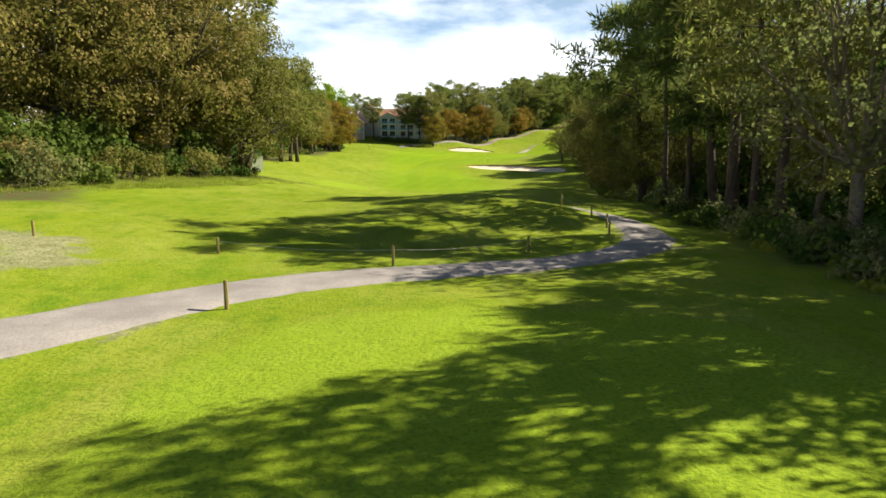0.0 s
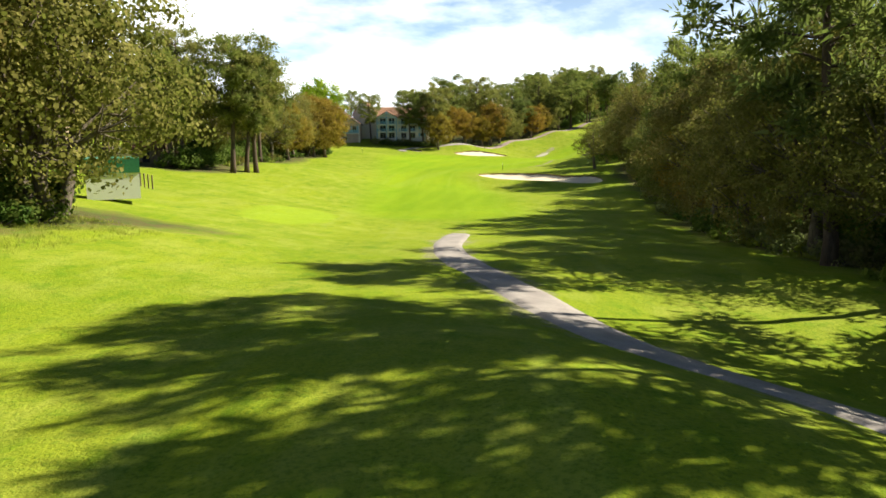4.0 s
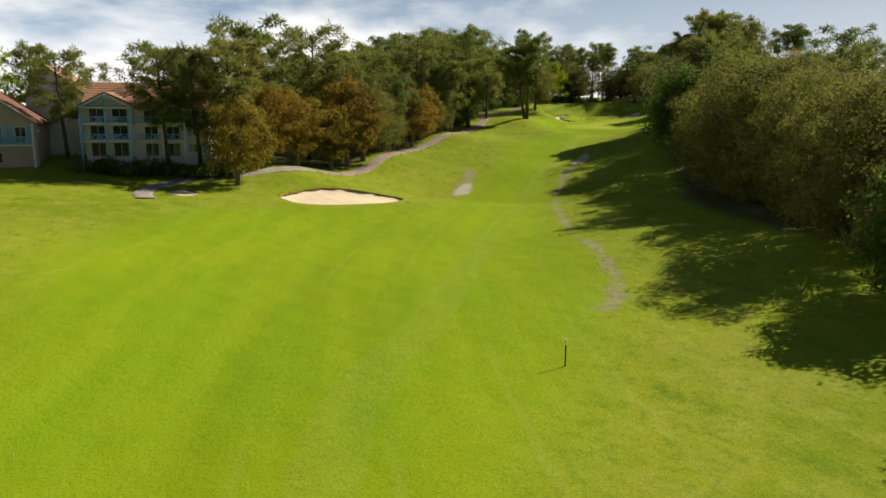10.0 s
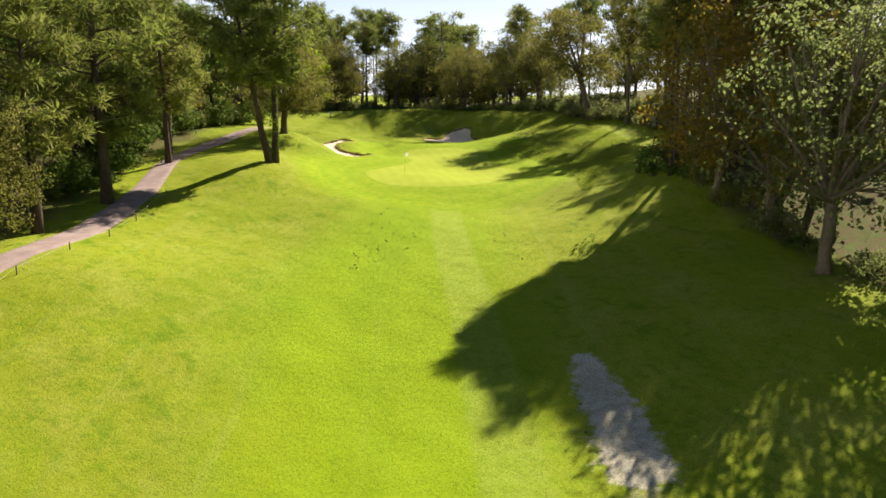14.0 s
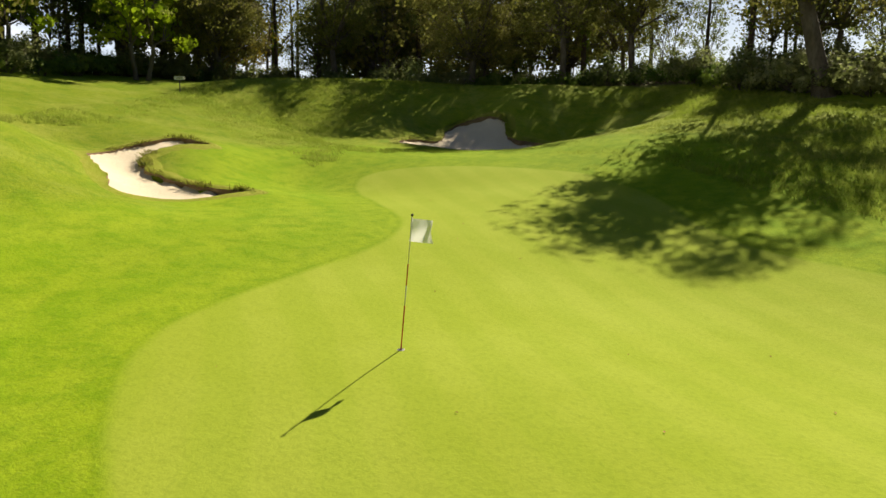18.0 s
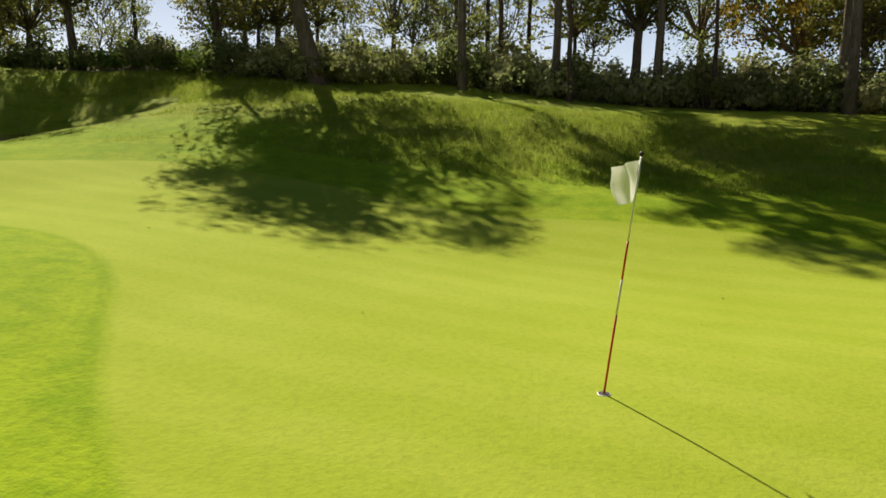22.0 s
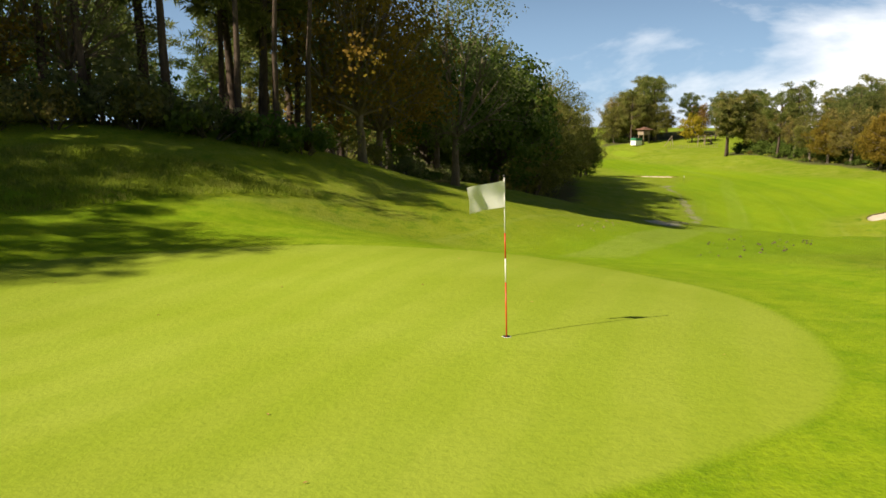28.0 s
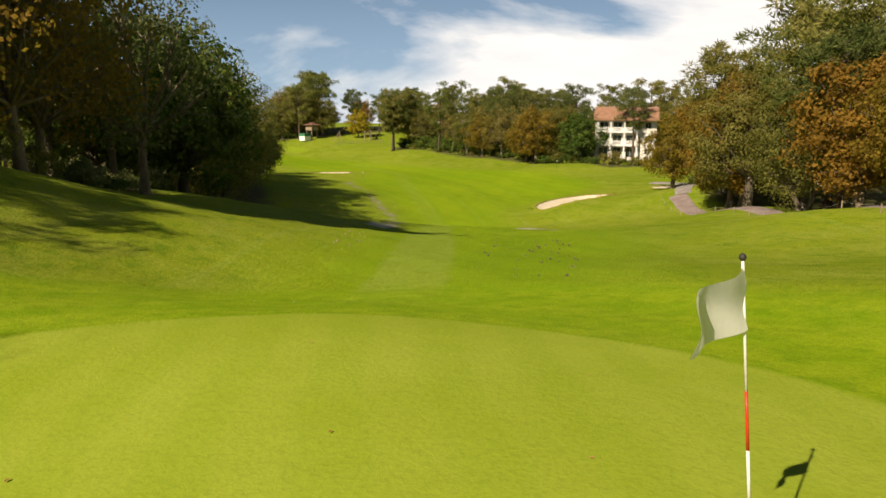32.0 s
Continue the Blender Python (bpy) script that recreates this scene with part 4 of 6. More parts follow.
KINDS = {
    "pine_a": (make_pine(1, 15, 9.6, 3.1, 0.30), "pine_tree", "tall maritime pine with a rounded dark green crown"),
    "pine_b": (make_pine(2, 17, 9.5, 3.3, 0.33, L_PINE, 6, 0.05), "pine_tree", "tall maritime pine with a slightly leaning bare trunk"),
    "pine_c": (make_pine(3, 14, 8.8, 3.0, 0.27, L_PINEDARK, 6, -0.06), "pine_tree", "dark maritime pine with cloud-like needle clumps"),
    "pine_d": (make_pine(4, 18, 13.5, 3.4, 0.36, L_PINE), "pine_tree", "big maritime pine, needled far down its trunk"),
    "pine_twin": (ivy_on(make_pine(5, 17, 9.5, 3.2, 0.30, L_PINE, 6, 0.0, True), 5, 6.0, 0.38), "pine_tree", "twin-stemmed pine with an ivy-wrapped trunk"),
    "mast_a": (make_pine(31, 20, 6.5, 2.6, 0.23, L_PINE, 6, 0.03, False, True), "pine_tree", "very tall pine with a long bare brown trunk"),
    "ivy_a": (ivy_on(make_snag(32, 17, 0.24), 32, 8.0, 0.26), "pine_tree", "forest pine with its trunk wrapped in ivy"),
    "ivy_b": (ivy_on(make_broadleaf(33, 12, 7.0, 5.0, 0.26, L_OLIVE, M_BARK2, 0.30, 28, 12, 1, 10), 33, 5.0, 0.28), "oak_tree", "woodland oak with an ivy-covered trunk"),
    "lean_a": (make_broadleaf(34, 12.5, 8.8, 4.8, 0.40, L_OLIVE, M_BARK2, 0.17, 74, 15, 1, 17, 0.72, 0.42, -0.3), "oak_tree", "big leaning oak with a thick bare trunk on the bank"),
    "snag_a": (make_snag(6, 17, 0.19), "pine_tree", "slender forest pine with a bare mast and small crown"),
    "snag_b": (make_snag(7, 15, 0.16), "pine_tree", "thin bare-trunked pine in the wood"),
    "oak_a": (make_broadleaf(11, 12, 10.5, 2.6, 0.42, L_OLIVE, M_BARK2, 0.17, 88, 18, 1, 18), "oak_tree", "spreading oak with olive-brown spring leaves"),
    "oak_b": (make_broadleaf(12, 11, 9.5, 1.8, 0.45, L_OLIVE, M_BARK2, 0.17, 88, 18, 3, 18), "oak_tree", "many-stemmed oak with dense olive foliage"),
    "oak_c": (make_broadleaf(13, 10, 8.5, 2.4, 0.33, L_BROWN, M_PALEBARK, 0.21, 62, 16, 1, 16), "oak_tree", "oak with rusty orange-brown young leaves"),
    "oak_d": (make_broadleaf(14, 13, 8.4, 4.8, 0.30, L_OLIVE, M_BARK2, 0.18, 52, 15, 1, 16), "oak_tree", "open-crowned oak on a tall bare stem"),
    "green_a": (make_broadleaf(15, 10, 9.5, 1.6, 0.34, L_DEEP, M_BARK2, 0.26, 44, 20, 1, 18, 0.75, 0.5), "broadleaf_tree", "dense fresh green broadleaf tree on the bank"),
    "lime_a": (make_broadleaf(16, 14, 13, 3.0, 0.42, L_LIME, M_BARK2, 0.34, 70, 20, 1, 14), "broadleaf_tree", "round lime-green tree in fresh leaf"),
    "lime_b": (make_broadleaf(17, 9, 6.0, 2.2, 0.2, L_LIME, M_BARK2, 0.34, 26, 11, 2, 9), "broadleaf_tree", "young tree with bright sunlit green leaves"),
    "yellow_a": (make_broadleaf(18, 10, 9, 1.6, 0.3, L_YELLOW, M_BARK2, 0.36, 34, 16, 1, 12), "broadleaf_tree", "round yellow-green tree behind the playground"),
    "dark_a": (make_broadleaf(19, 13, 8.0, 4.5, 0.28, L_DEEP, M_BARK2, 0.32, 32, 15, 1, 11), "broadleaf_tree", "tall dark green woodland tree"),
    "oak_e": (make_broadleaf(51, 11.5, 10.0, 3.6, 0.36, L_OLIVE, M_BARK2, 0.20, 50, 17, 1, 17), "oak_tree", "round-headed oak on a clear dark trunk"),
    "airy_a": (make_broadleaf(61, 12, 7.5, 2.8, 0.16, L_OLIVE, M_BARK2, 0.24, 17, 14, 1, 11), "oak_tree", "slender open-crowned oak with sparse leaves"),
    "airy_b": (make_broadleaf(62, 10, 6.0, 1.8, 0.13, L_SHRUB, M_BARK2, 0.22, 18, 13, 2, 10), "broadleaf_tree", "thin grey-green understorey tree with sparse leaves"),
    "oak_far": (make_broadleaf(41, 12, 10.5, 2.6, 0.40, L_OLIVE, M_BARK2, 0.42, 14, 14, 1, 10), "oak_tree", "spreading oak in the depth of the wood"),
    "dark_far": (make_broadleaf(42, 13, 8.5, 4.0, 0.28, L_DEEP, M_BARK2, 0.42, 13, 14, 1, 9), "broadleaf_tree", "tall dark green tree deep in the wood"),
    "pine_far": (make_pine(43, 16, 9.5, 3.1, 0.30, L_PINE, 4), "pine_tree", "tall maritime pine deep in the wood"),
    "pine_dim": (make_pine(44, 15, 8.0, 2.9, 0.27, L_PINEDARK, 4, 0.04), "pine_tree", "dark maritime pine deep in the wood"),
    "tall_a": (make_broadleaf(71, 21, 8.4, 12.0, 0.25, L_OLIVE, M_BARK2, 0.24, 50, 15, 1, 15), "oak_tree", "very tall woodland oak with a high crown over a bare trunk"),
    "airy_c": (make_broadleaf(63, 11.5, 9.0, 2.4, 0.24, L_BROWN, M_PALEBARK, 0.19, 30, 16, 1, 15), "oak_tree", "open-crowned oak with sparse rusty young leaves"),
    "airy_d": (make_broadleaf(64, 12, 8.5, 3.0, 0.26, L_SHRUB, M_PALEBARK, 0.18, 30, 16, 1, 15), "oak_tree", "grey-green oak with a thin open crown"),
    "shrub_a": (make_shrub(21, 1.7, 2.6, L_SHRUB), "shrub", "grey-green shrub at the woodland edge"),
    "shrub_b": (make_shrub(22, 2.3, 2.8, L_SHRUB, 0.17, 30, 30), "shrub", "bushy grey-green shrub under the trees"),
    "shrub_c": (make_shrub(23, 1.3, 2.4, L_DEEP, 0.15), "shrub", "low dark green shrub under trees"),
    "shrub_d": (make_shrub(24, 2.0, 2.2, L_OLIVE, 0.13), "shrub", "wiry olive-brown shrub beside the wood"),
    "shrub_e": (make_shrub(26, 1.5, 3.0, L_PALE, 0.14, 34, 30), "shrub", "pale grey-green broom-like shrub on the bank"),
    "weeds": (make_shrub(25, 0.7, 2.0, L_WEED, 0.20, 22, 26), "undergrowth", "lush knee-high weeds at the wood's edge"),
}
FIRST, TAKEN = {}, []
# sunny gaps in the wood behind the green: x, y, radius
CLEARINGS = [(113, 309.5, 3.0), (119, 311.6, 3.2), (125, 313.7, 3.4), (131, 315.8, 3.4), (123.5, 329.9, 3.0), (129, 333, 3.0), (135, 342, 3.0), (121, 324, 2.5), (117, 301, 5), (116, 292, 5), (122.5, 317, 3)]
GROUPS = {"pine_tree": "pines round the course", "oak_tree": "oaks round the course", "broadleaf_tree": "leafy trees round the course", "shrub": "shrubs at the wood's edge", "undergrowth": "weeds at the wood's edge"}


def plant(kind, x, y, size=1.0, turn=None, sink=0.05):
    (stem, crown, *ivy), name, label = KINDS[kind]
    turn = random.uniform(0, 360) if turn is None else turn
    spot = pose(x, y, ground_z(x, y) - sink, 0, 0, turn)
    TAKEN.append((x, y))
    if kind not in FIRST:
        t = thing(name, label, {"pine_tree": "pine tree", "oak_tree": "oak tree", "broadleaf_tree": "tree"}.get(name, name), GROUPS[name])
        part("trunk", stem, None, t)
        part("foliage" if name in ("shrub", "undergrowth") else "crown", crown, None, t)
        for extra in ivy:
            part("ivy", extra, None, t, "glossy green ivy")
        FIRST[kind] = t
        t.matrix_basis = spot @ Matrix.Scale(size, 4)
        return t
    t = copy_thing(FIRST[kind], spot)
    t.scale = (size, size, size * random.uniform(0.94, 1.06))
    return t


def grove(poly, kinds, count, apart, lo=0.8, hi=1.15, tries=40, seed=0):
    """Scatter trees in an outline, keeping them apart."""
    rng = random.Random(seed)
    p = np.array(poly, float)
    (x0, y0), (x1, y1) = p.min(0), p.max(0)
    done = 0
    for _ in range(count * tries):
        if done >= count:
            break
        x, y = rng.uniform(x0, x1), rng.uniform(y0, y1)
        if inside(np.array([x]), np.array([y]), p)[0] < 0 or any((x - a) ** 2 + (y - b) ** 2 < apart * apart for a, b in TAKEN) or any((x - a) ** 2 + (y - b) ** 2 < r * r for a, b, r in CLEARINGS):
            continue
        plant(rng.choice(kinds), x, y, rng.uniform(lo, hi), rng.uniform(0, 360))
        done += 1


def hedge(line, kinds, step, lo=0.8, hi=1.3, jitter=0.7, seed=0):
    """A loose row of shrubs along a line."""
    rng = random.Random(seed)
    p = np.array(line, float)
    for a, b in zip(p[:-1], p[1:]):
        n = max(1, int(np.linalg.norm(b - a) / step))
        for i in range(n):
            q = a + (b - a) * (i + rng.random()) / n
            plant(rng.choice(kinds), q[0] + rng.uniform(-jitter, jitter), q[1] + rng.uniform(-jitter, jitter), rng.uniform(lo, hi), rng.uniform(0, 360))


def thicket(line, kinds, step, lo, hi, jitter, seed, label):
    """Dense undergrowth in the depth of a wood, past counting: one mesh."""
    rng = random.Random(seed)
    p = np.array(line, float)
    s = Shape()
    mat = None
    for a, b in zip(p[:-1], p[1:]):
        n = max(1, int(np.linalg.norm(b - a) / step))
        for i in range(n):
            q = a + (b - a) * (i + rng.random()) / n
            x, y = q[0] + rng.uniform(-jitter, jitter), q[1] + rng.uniform(-jitter, jitter)
            me = KINDS[rng.choice(kinds)][0][1]
            mat = mat or me.materials[0]
            v = np.empty(len(me.vertices) * 3)
            me.vertices.foreach_get("co", v)
            v = v.reshape(-1, 3) * rng.uniform(lo, hi)
            t = rng.uniform(0, 6.28)
            v = np.stack([v[:, 0] * math.cos(t) - v[:, 1] * math.sin(t) + x, v[:, 0] * math.sin(t) + v[:, 1] * math.cos(t) + y, v[:, 2] + ground_z(x, y) - 0.05], 1)
            s.add(v, np.arange(len(v)).reshape(-1, 4))
    tagged(new("undergrowth", s.mesh("undergrowth", mat)), label, "undergrowth", kind="stuff")


# beside the tee, sunny side
for k, x, y, s in [("oak_b", -17.6, 63, 1.22), ("oak_a", -21.5, 56, 1.38), ("oak_b", -25, 65, 1.45), ("oak_a", -26.5, 50, 1.4), ("oak_d", -29, 58, 1.35), ("oak_b", -31, 43, 1.4), ("pine_d", -31, 65, 1.15),
                   ("pine_b", -34, 52, 1.25), ("pine_a", -21, 70, 1.2), ("oak_a", -34, 35, 1.3), ("pine_b", -38, 42, 1.25), ("shrub_d", -22.5, 39, 1.5), ("shrub_b", -20.5, 37, 1.2), ("shrub_d", -25, 36, 1.6), ("shrub_c", -20, 41, 1.3), ("oak_a", -30, 70, 1.0)]:
    plant(k, x, y, s)
hedge([(-16, 60), (-19, 52), (-21, 43), (-24, 36), (-26, 31)], ["shrub_c", "weeds", "weeds", "shrub_d"], 1.5, 0.8, 1.5, 1.0, 1)
thicket([(-19.5, 64), (-21.5, 56), (-24, 48), (-27, 40), (-31, 33)], ["shrub_d", "shrub_c"], 0.7, 1.3, 2.3, 1.2, 63, "dark bushes under the oaks beside the tee")
# shady side of the tee, with unseen pines near x 27 added for shade
for k, x, y, s in [("mast_a", 13.6, 31.2, 0.82), ("pine_c", 17, 45, 1.15), ("pine_c", 20.5, 51, 1.2), ("oak_d", 17, 32.5, 0.62), ("pine_far", 27.2, 13.2, 1.05), ("pine_far", 27, 22.2, 1.05), ("pine_dim", 27.8, 25.5, 1.1), ("pine_far", 26.2, 28.6, 1.0), ("pine_dim", 29.5, 30.5, 1.05), ("oak_a", 19.5, 60, 0.85), ("oak_a", 18.8, 67, 0.95), ("oak_b", 19.6, 75, 1.0),
                   ("oak_a", 20, 84, 1.0), ("oak_c", 23, 92, 1.15), ("oak_b", 23.5, 101, 1.1), ("oak_d", 25.5, 112, 1.0), ("oak_a", 28, 111, 1.0), ("oak_a", 29, 121, 1.05), ("oak_b", 30, 131, 1.0), ("oak_c", 33, 140, 1.0), ("oak_a", 34.5, 154, 1.4), ("oak_e", 28, 169.4, 0.78), ("oak_b", 33.2, 157.5, 1.3), ("green_a", 33, 181.5, 0.85),
                   ("dark_a", 36, 160, 0.9), ("oak_b", 37, 172, 0.9), ("pine_c", 21, 20.4, 1.0), ("pine_far", 14.8, 36.6, 1.05), ("pine_far", 14, 29.6, 0.8), ("mast_a", 17, 49.5, 0.9), ("mast_a", 16.8, 54, 0.88), ("pine_c", 17.5, 63, 1.15), ("pine_a", 20.6, 84.5, 0.85), ("pine_b", 21.8, 93.8, 0.85), ("pine_a", 21, 72, 1.0), ("pine_c", 25.2, 110, 0.85), ("oak_b", 36.5, 184, 0.85), ("oak_b", 39, 193, 1.05), ("pine_a", 24, 101, 1.0)]:
    plant(k, x, y, s)
hedge([(11.5, 14), (12.2, 24), (14.4, 33), (16.5, 45), (18.6, 60), (19.5, 80), (24.5, 108)], ["weeds", "weeds", "shrub_c", "shrub_a", "weeds"], 1.1, 0.8, 1.4, 0.8, 2)
hedge([(26, 118), (30, 140), (33, 158), (40, 184), (48, 206)], ["shrub_c", "shrub_d", "weeds"], 2.4, 0.8, 1.5, 1.0, 3)
grove([(34, -15), (34, 24), (27, 40), (27, 60), (30, 100), (38, 150), (44, 180), (60, 170), (54, 60), (44, -15)], ["pine_far", "pine_dim", "oak_far", "pine_far", "dark_far"], 52, 4.4, 0.85, 1.12, seed=3)
thicket([(20, 20), (22, 40), (24, 62), (28, 100)], ["shrub_c", "shrub_b"], 0.9, 1.3, 2.0, 1.8, 30, "dark bushes deep in the wood beside the tee")
grove([(21.5, 22), (20, 45), (22, 60), (30, 80), (33, 30), (30, 20)], ["pine_dim", "dark_far", "oak_far"], 22, 2.9, 0.5, 0.68, seed=40)
thicket([(38, 182), (42, 195), (47, 207), (53, 221), (59, 235)], ["shrub_c", "shrub_d"], 1.0, 1.2, 2.0, 1.6, 47, "dark bushes at the foot of the oaks")
# deeper row added to keep the sun off the trees in front
grove([(21, 25), (20, 46), (24, 70), (50, 70), (50, 25)], ["pine_dim", "dark_far", "pine_dim", "oak_far"], 34, 3.8, 0.95, 1.2, seed=61)
# trees at the margin of view, mostly unseen, added to shade tee and path
for k, x, y, s in [("tall_a", 13.2, 12.4, 0.66), ("tall_a", 15.0, 15.6, 0.6), ("airy_d", 14.6, 25.2, 1.05)]:
    plant(k, x, y, s)
# far side, first leg
for k, x, y, s in [("pine_b", -28, 124.8, 0.98), ("pine_c", -26.8, 127, 1.08), ("pine_a", -25.8, 128, 1.0), ("pine_a", -35, 122, 0.92), ("pine_d", -34, 123.5, 0.85), ("oak_a", -34, 130, 0.85), ("pine_b", -30, 146, 0.9), ("oak_d", -32, 150, 0.85), ("oak_e", -31, 158, 0.92), ("oak_c", -30, 166, 1.05), ("oak_e", -30.5, 173, 0.95),
                   ("oak_a", -33, 182, 0.95), ("oak_b", -31.5, 190, 1.15), ("oak_c", -33.5, 191.5, 1.0), ("green_a", -31.5, 198.4, 1.0), ("oak_c", -44, 182, 1.05), ("oak_d", -37, 188.5, 0.9), ("oak_c", -27.2, 189.4, 1.25), ("oak_c", -28.6, 184.6, 1.1)]:
    plant(k, x, y, s)
grove([(-38, 128), (-36, 178), (-42, 205), (-90, 212), (-90, 130)], ["pine_far", "pine_dim", "oak_far", "oak_far"], 40, 6.0, 0.85, 1.15, seed=4)
hedge([(-30, 130), (-31, 150), (-30.5, 176), (-34, 204)], ["shrub_c", "shrub_d", "weeds"], 2.6, 0.7, 1.3, 1.0, 5)
thicket([(-33, 121), (-33.5, 132), (-34, 146), (-34, 164), (-35, 186)], ["shrub_d", "shrub_c"], 0.8, 1.4, 2.3, 1.4, 48, "olive bushes under the pines")
# round the hotel and along the second leg
for k, x, y, s in [("pine_b", -24, 253.8, 0.8), ("pine_a", -4, 252.6, 1.15), ("pine_c", -8, 253.5, 1.0), ("pine_b", -11.8, 251.6, 0.86), ("oak_c", -3.2, 246.2, 1.0), ("oak_c", -36, 227, 1.35), ("oak_b", -40.5, 233, 1.3), ("oak_c", -33.5, 233, 1.2), ("oak_a", -38, 242, 1.2), ("oak_c", 1.2, 256.4, 1.12), ("oak_c", 5, 260, 1.05), ("oak_c", 10.5, 264.8, 1.0), ("oak_c", 13.6, 268.4, 1.3), ("oak_a", 16.5, 271, 1.05), ("oak_b", 21, 279, 0.9),
                   ("oak_c", 28.6, 287.2, 1.15), ("oak_c", 32, 293, 1.0), ("oak_b", 36, 298, 0.8), ("pine_d", 45.8, 306.6, 1.1), ("pine_a", 40, 300, 1.0), ("oak_a", 70.2, 327.2, 0.95), ("oak_d", 56, 324, 1.0), ("pine_a", 50, 329, 1.05),
                   ("lime_a", -42, 266, 1.4), ("pine_d", -33, 276, 0.9), ("pine_b", -14, 280, 0.92), ("pine_c", -8, 268, 1.0), ("pine_a", 0, 266, 1.3), ("pine_b", 8, 274, 1.25), ("pine_a", 14, 280, 1.2), ("pine_d", 22, 290, 1.0), ("pine_b", 32, 301, 1.1), ("pine_a", 54, 318, 0.9), ("pine_c", 25, 284, 0.95)]:
    plant(k, x, y, s)
grove([(0, 272), (14, 288), (28, 300), (44, 318), (52, 334), (58, 352), (20, 380), (-20, 330), (-30, 285)], ["pine_far", "pine_dim", "pine_far", "oak_far"], 40, 5.2, 0.8, 1.02, seed=6)
grove([(58, 334), (66, 340), (70, 352), (78, 366), (60, 385), (48, 350)], ["pine_far", "oak_far", "dark_far"], 14, 4.5, 0.85, 1.1, seed=7)
plant("pine_twin", 62, 312.2, 1.05, 0)
grove([(40, 305), (48, 322), (56, 338), (62, 352), (40, 362), (22, 330)], ["pine_far", "dark_far", "oak_far", "pine_dim"], 22, 4.0, 0.9, 1.15, seed=41)
thicket([(44, 309), (52, 325), (60, 338), (66, 352)], ["shrub_c", "shrub_b"], 1.2, 1.1, 1.8, 1.4, 42, "dark bushes between the pines beside the path")
grove([(54, 343), (62, 344), (69, 351), (76, 362), (70, 378), (46, 366)], ["dark_far", "oak_far", "pine_dim", "pine_far"], 26, 3.3, 0.85, 1.1, seed=43)
grove([(48, 330), (57, 335), (65, 340), (73, 344), (68, 353), (48, 346)], ["dark_far", "pine_far", "oak_far"], 16, 3.2, 0.85, 1.1, seed=45)
thicket([(48, 328), (56, 333), (64, 338), (73, 342)], ["shrub_c", "shrub_b"], 0.9, 1.0, 1.7, 1.2, 46, "dark bushes beyond the path")
thicket([(50, 340), (58, 343), (66, 348), (76, 358)], ["shrub_c", "shrub_b"], 0.9, 1.2, 1.9, 1.4, 44, "dark bushes deep between the pines")
hedge([(-22, 250.6), (-12, 250), (-3, 250.8)], ["shrub_c", "shrub_c", "shrub_a"], 0.8, 1.2, 1.7, 0.5, 60)
hedge([(-27.5, 190.5), (-33, 207), (-36, 223), (-37, 234)], ["shrub_d", "shrub_c", "weeds", "shrub_d"], 1.3, 1.1, 1.8, 1.0, 62)
# behind the green
plant("lean_a", 111.9, 316.8, 1.25, -71)
# tall oaks added so that crowns above the view shade bank and green
for x, y, s in [(109.6, 308.6, 0.9), (110, 303.4, 0.88), (105, 290, 0.9), (109, 298, 0.92), (101, 291.8, 0.95)]:
    plant("tall_a", x, y, s)
for k, x, y, s in [("oak_d", 118.6, 333.6, 0.95), ("oak_d", 116.2, 338.6, 0.95), ("oak_a", 113, 346, 0.9), ("oak_d", 106, 356, 1.0), ("oak_b", 97, 362, 1.0), ("dark_a", 91, 366, 1.0), ("oak_d", 113, 298, 1.02), ("oak_d", 107.5, 287, 0.85), ("oak_d", 96, 283.5, 0.8),
                   ("snag_a", 114.5, 306, 0.9), ("ivy_a", 118.5, 324.5, 1.0), ("snag_b", 108, 303, 0.9), ("snag_b", 106, 296, 0.8), ("mast_a", 98, 284, 0.9), ("ivy_a", 121, 340, 1.0), ("mast_a", 92, 281, 0.95), ("lime_b", 89.5, 357.5, 1.3), ("lime_b", 81, 361.5, 1.25), ("lime_b", 76, 358.5, 1.1), ("dark_a", 78, 366, 1.0)]:
    plant(k, x, y, s)
hedge([(76, 352), (84, 357), (92, 361), (101, 359.5), (110, 350), (117, 340), (119, 330), (113, 321)], ["shrub_a", "shrub_c", "shrub_c", "shrub_b"], 1.1, 0.9, 1.5, 0.9, 8)
hedge([(113.5, 321), (112.3, 311), (110.3, 301), (106.8, 292), (100.5, 288.5), (92, 284.5), (84, 283)], ["shrub_a", "shrub_b", "shrub_e", "shrub_e", "shrub_e"], 0.8, 0.95, 1.6, 1.1, 18)
thicket([(116, 309), (113.5, 300), (110, 290), (102, 285), (92, 282)], ["shrub_e", "shrub_b"], 1.0, 1.0, 1.6, 1.0, 19, "pale broom-like bushes on the bank")
thicket([(76, 355), (86, 361), (106, 364), (121, 347), (123, 328), (116, 308)], ["shrub_b", "shrub_c", "shrub_b"], 1.2, 0.8, 1.25, 1.2, 9, "grey-green bushes under the trees")
thicket([(80, 372), (92, 374), (108, 370), (127, 348), (128, 326), (121, 304), (110, 288)], ["shrub_c", "shrub_b"], 1.2, 0.6, 1.0, 1.2, 31, "tall dark bushes behind the trees")
grove([(82, 367), (104, 361), (119, 343), (122, 328), (132, 330), (130, 352), (108, 376), (84, 384)], ["oak_far", "ivy_b", "dark_far", "oak_far"], 9, 4.2, 0.9, 1.2, seed=20)
grove([(96, 286), (108, 294), (116, 304), (124, 298), (112, 272), (96, 274)], ["ivy_b", "airy_c", "ivy_a", "dark_far"], 8, 3.8, 0.9, 1.15, seed=21)
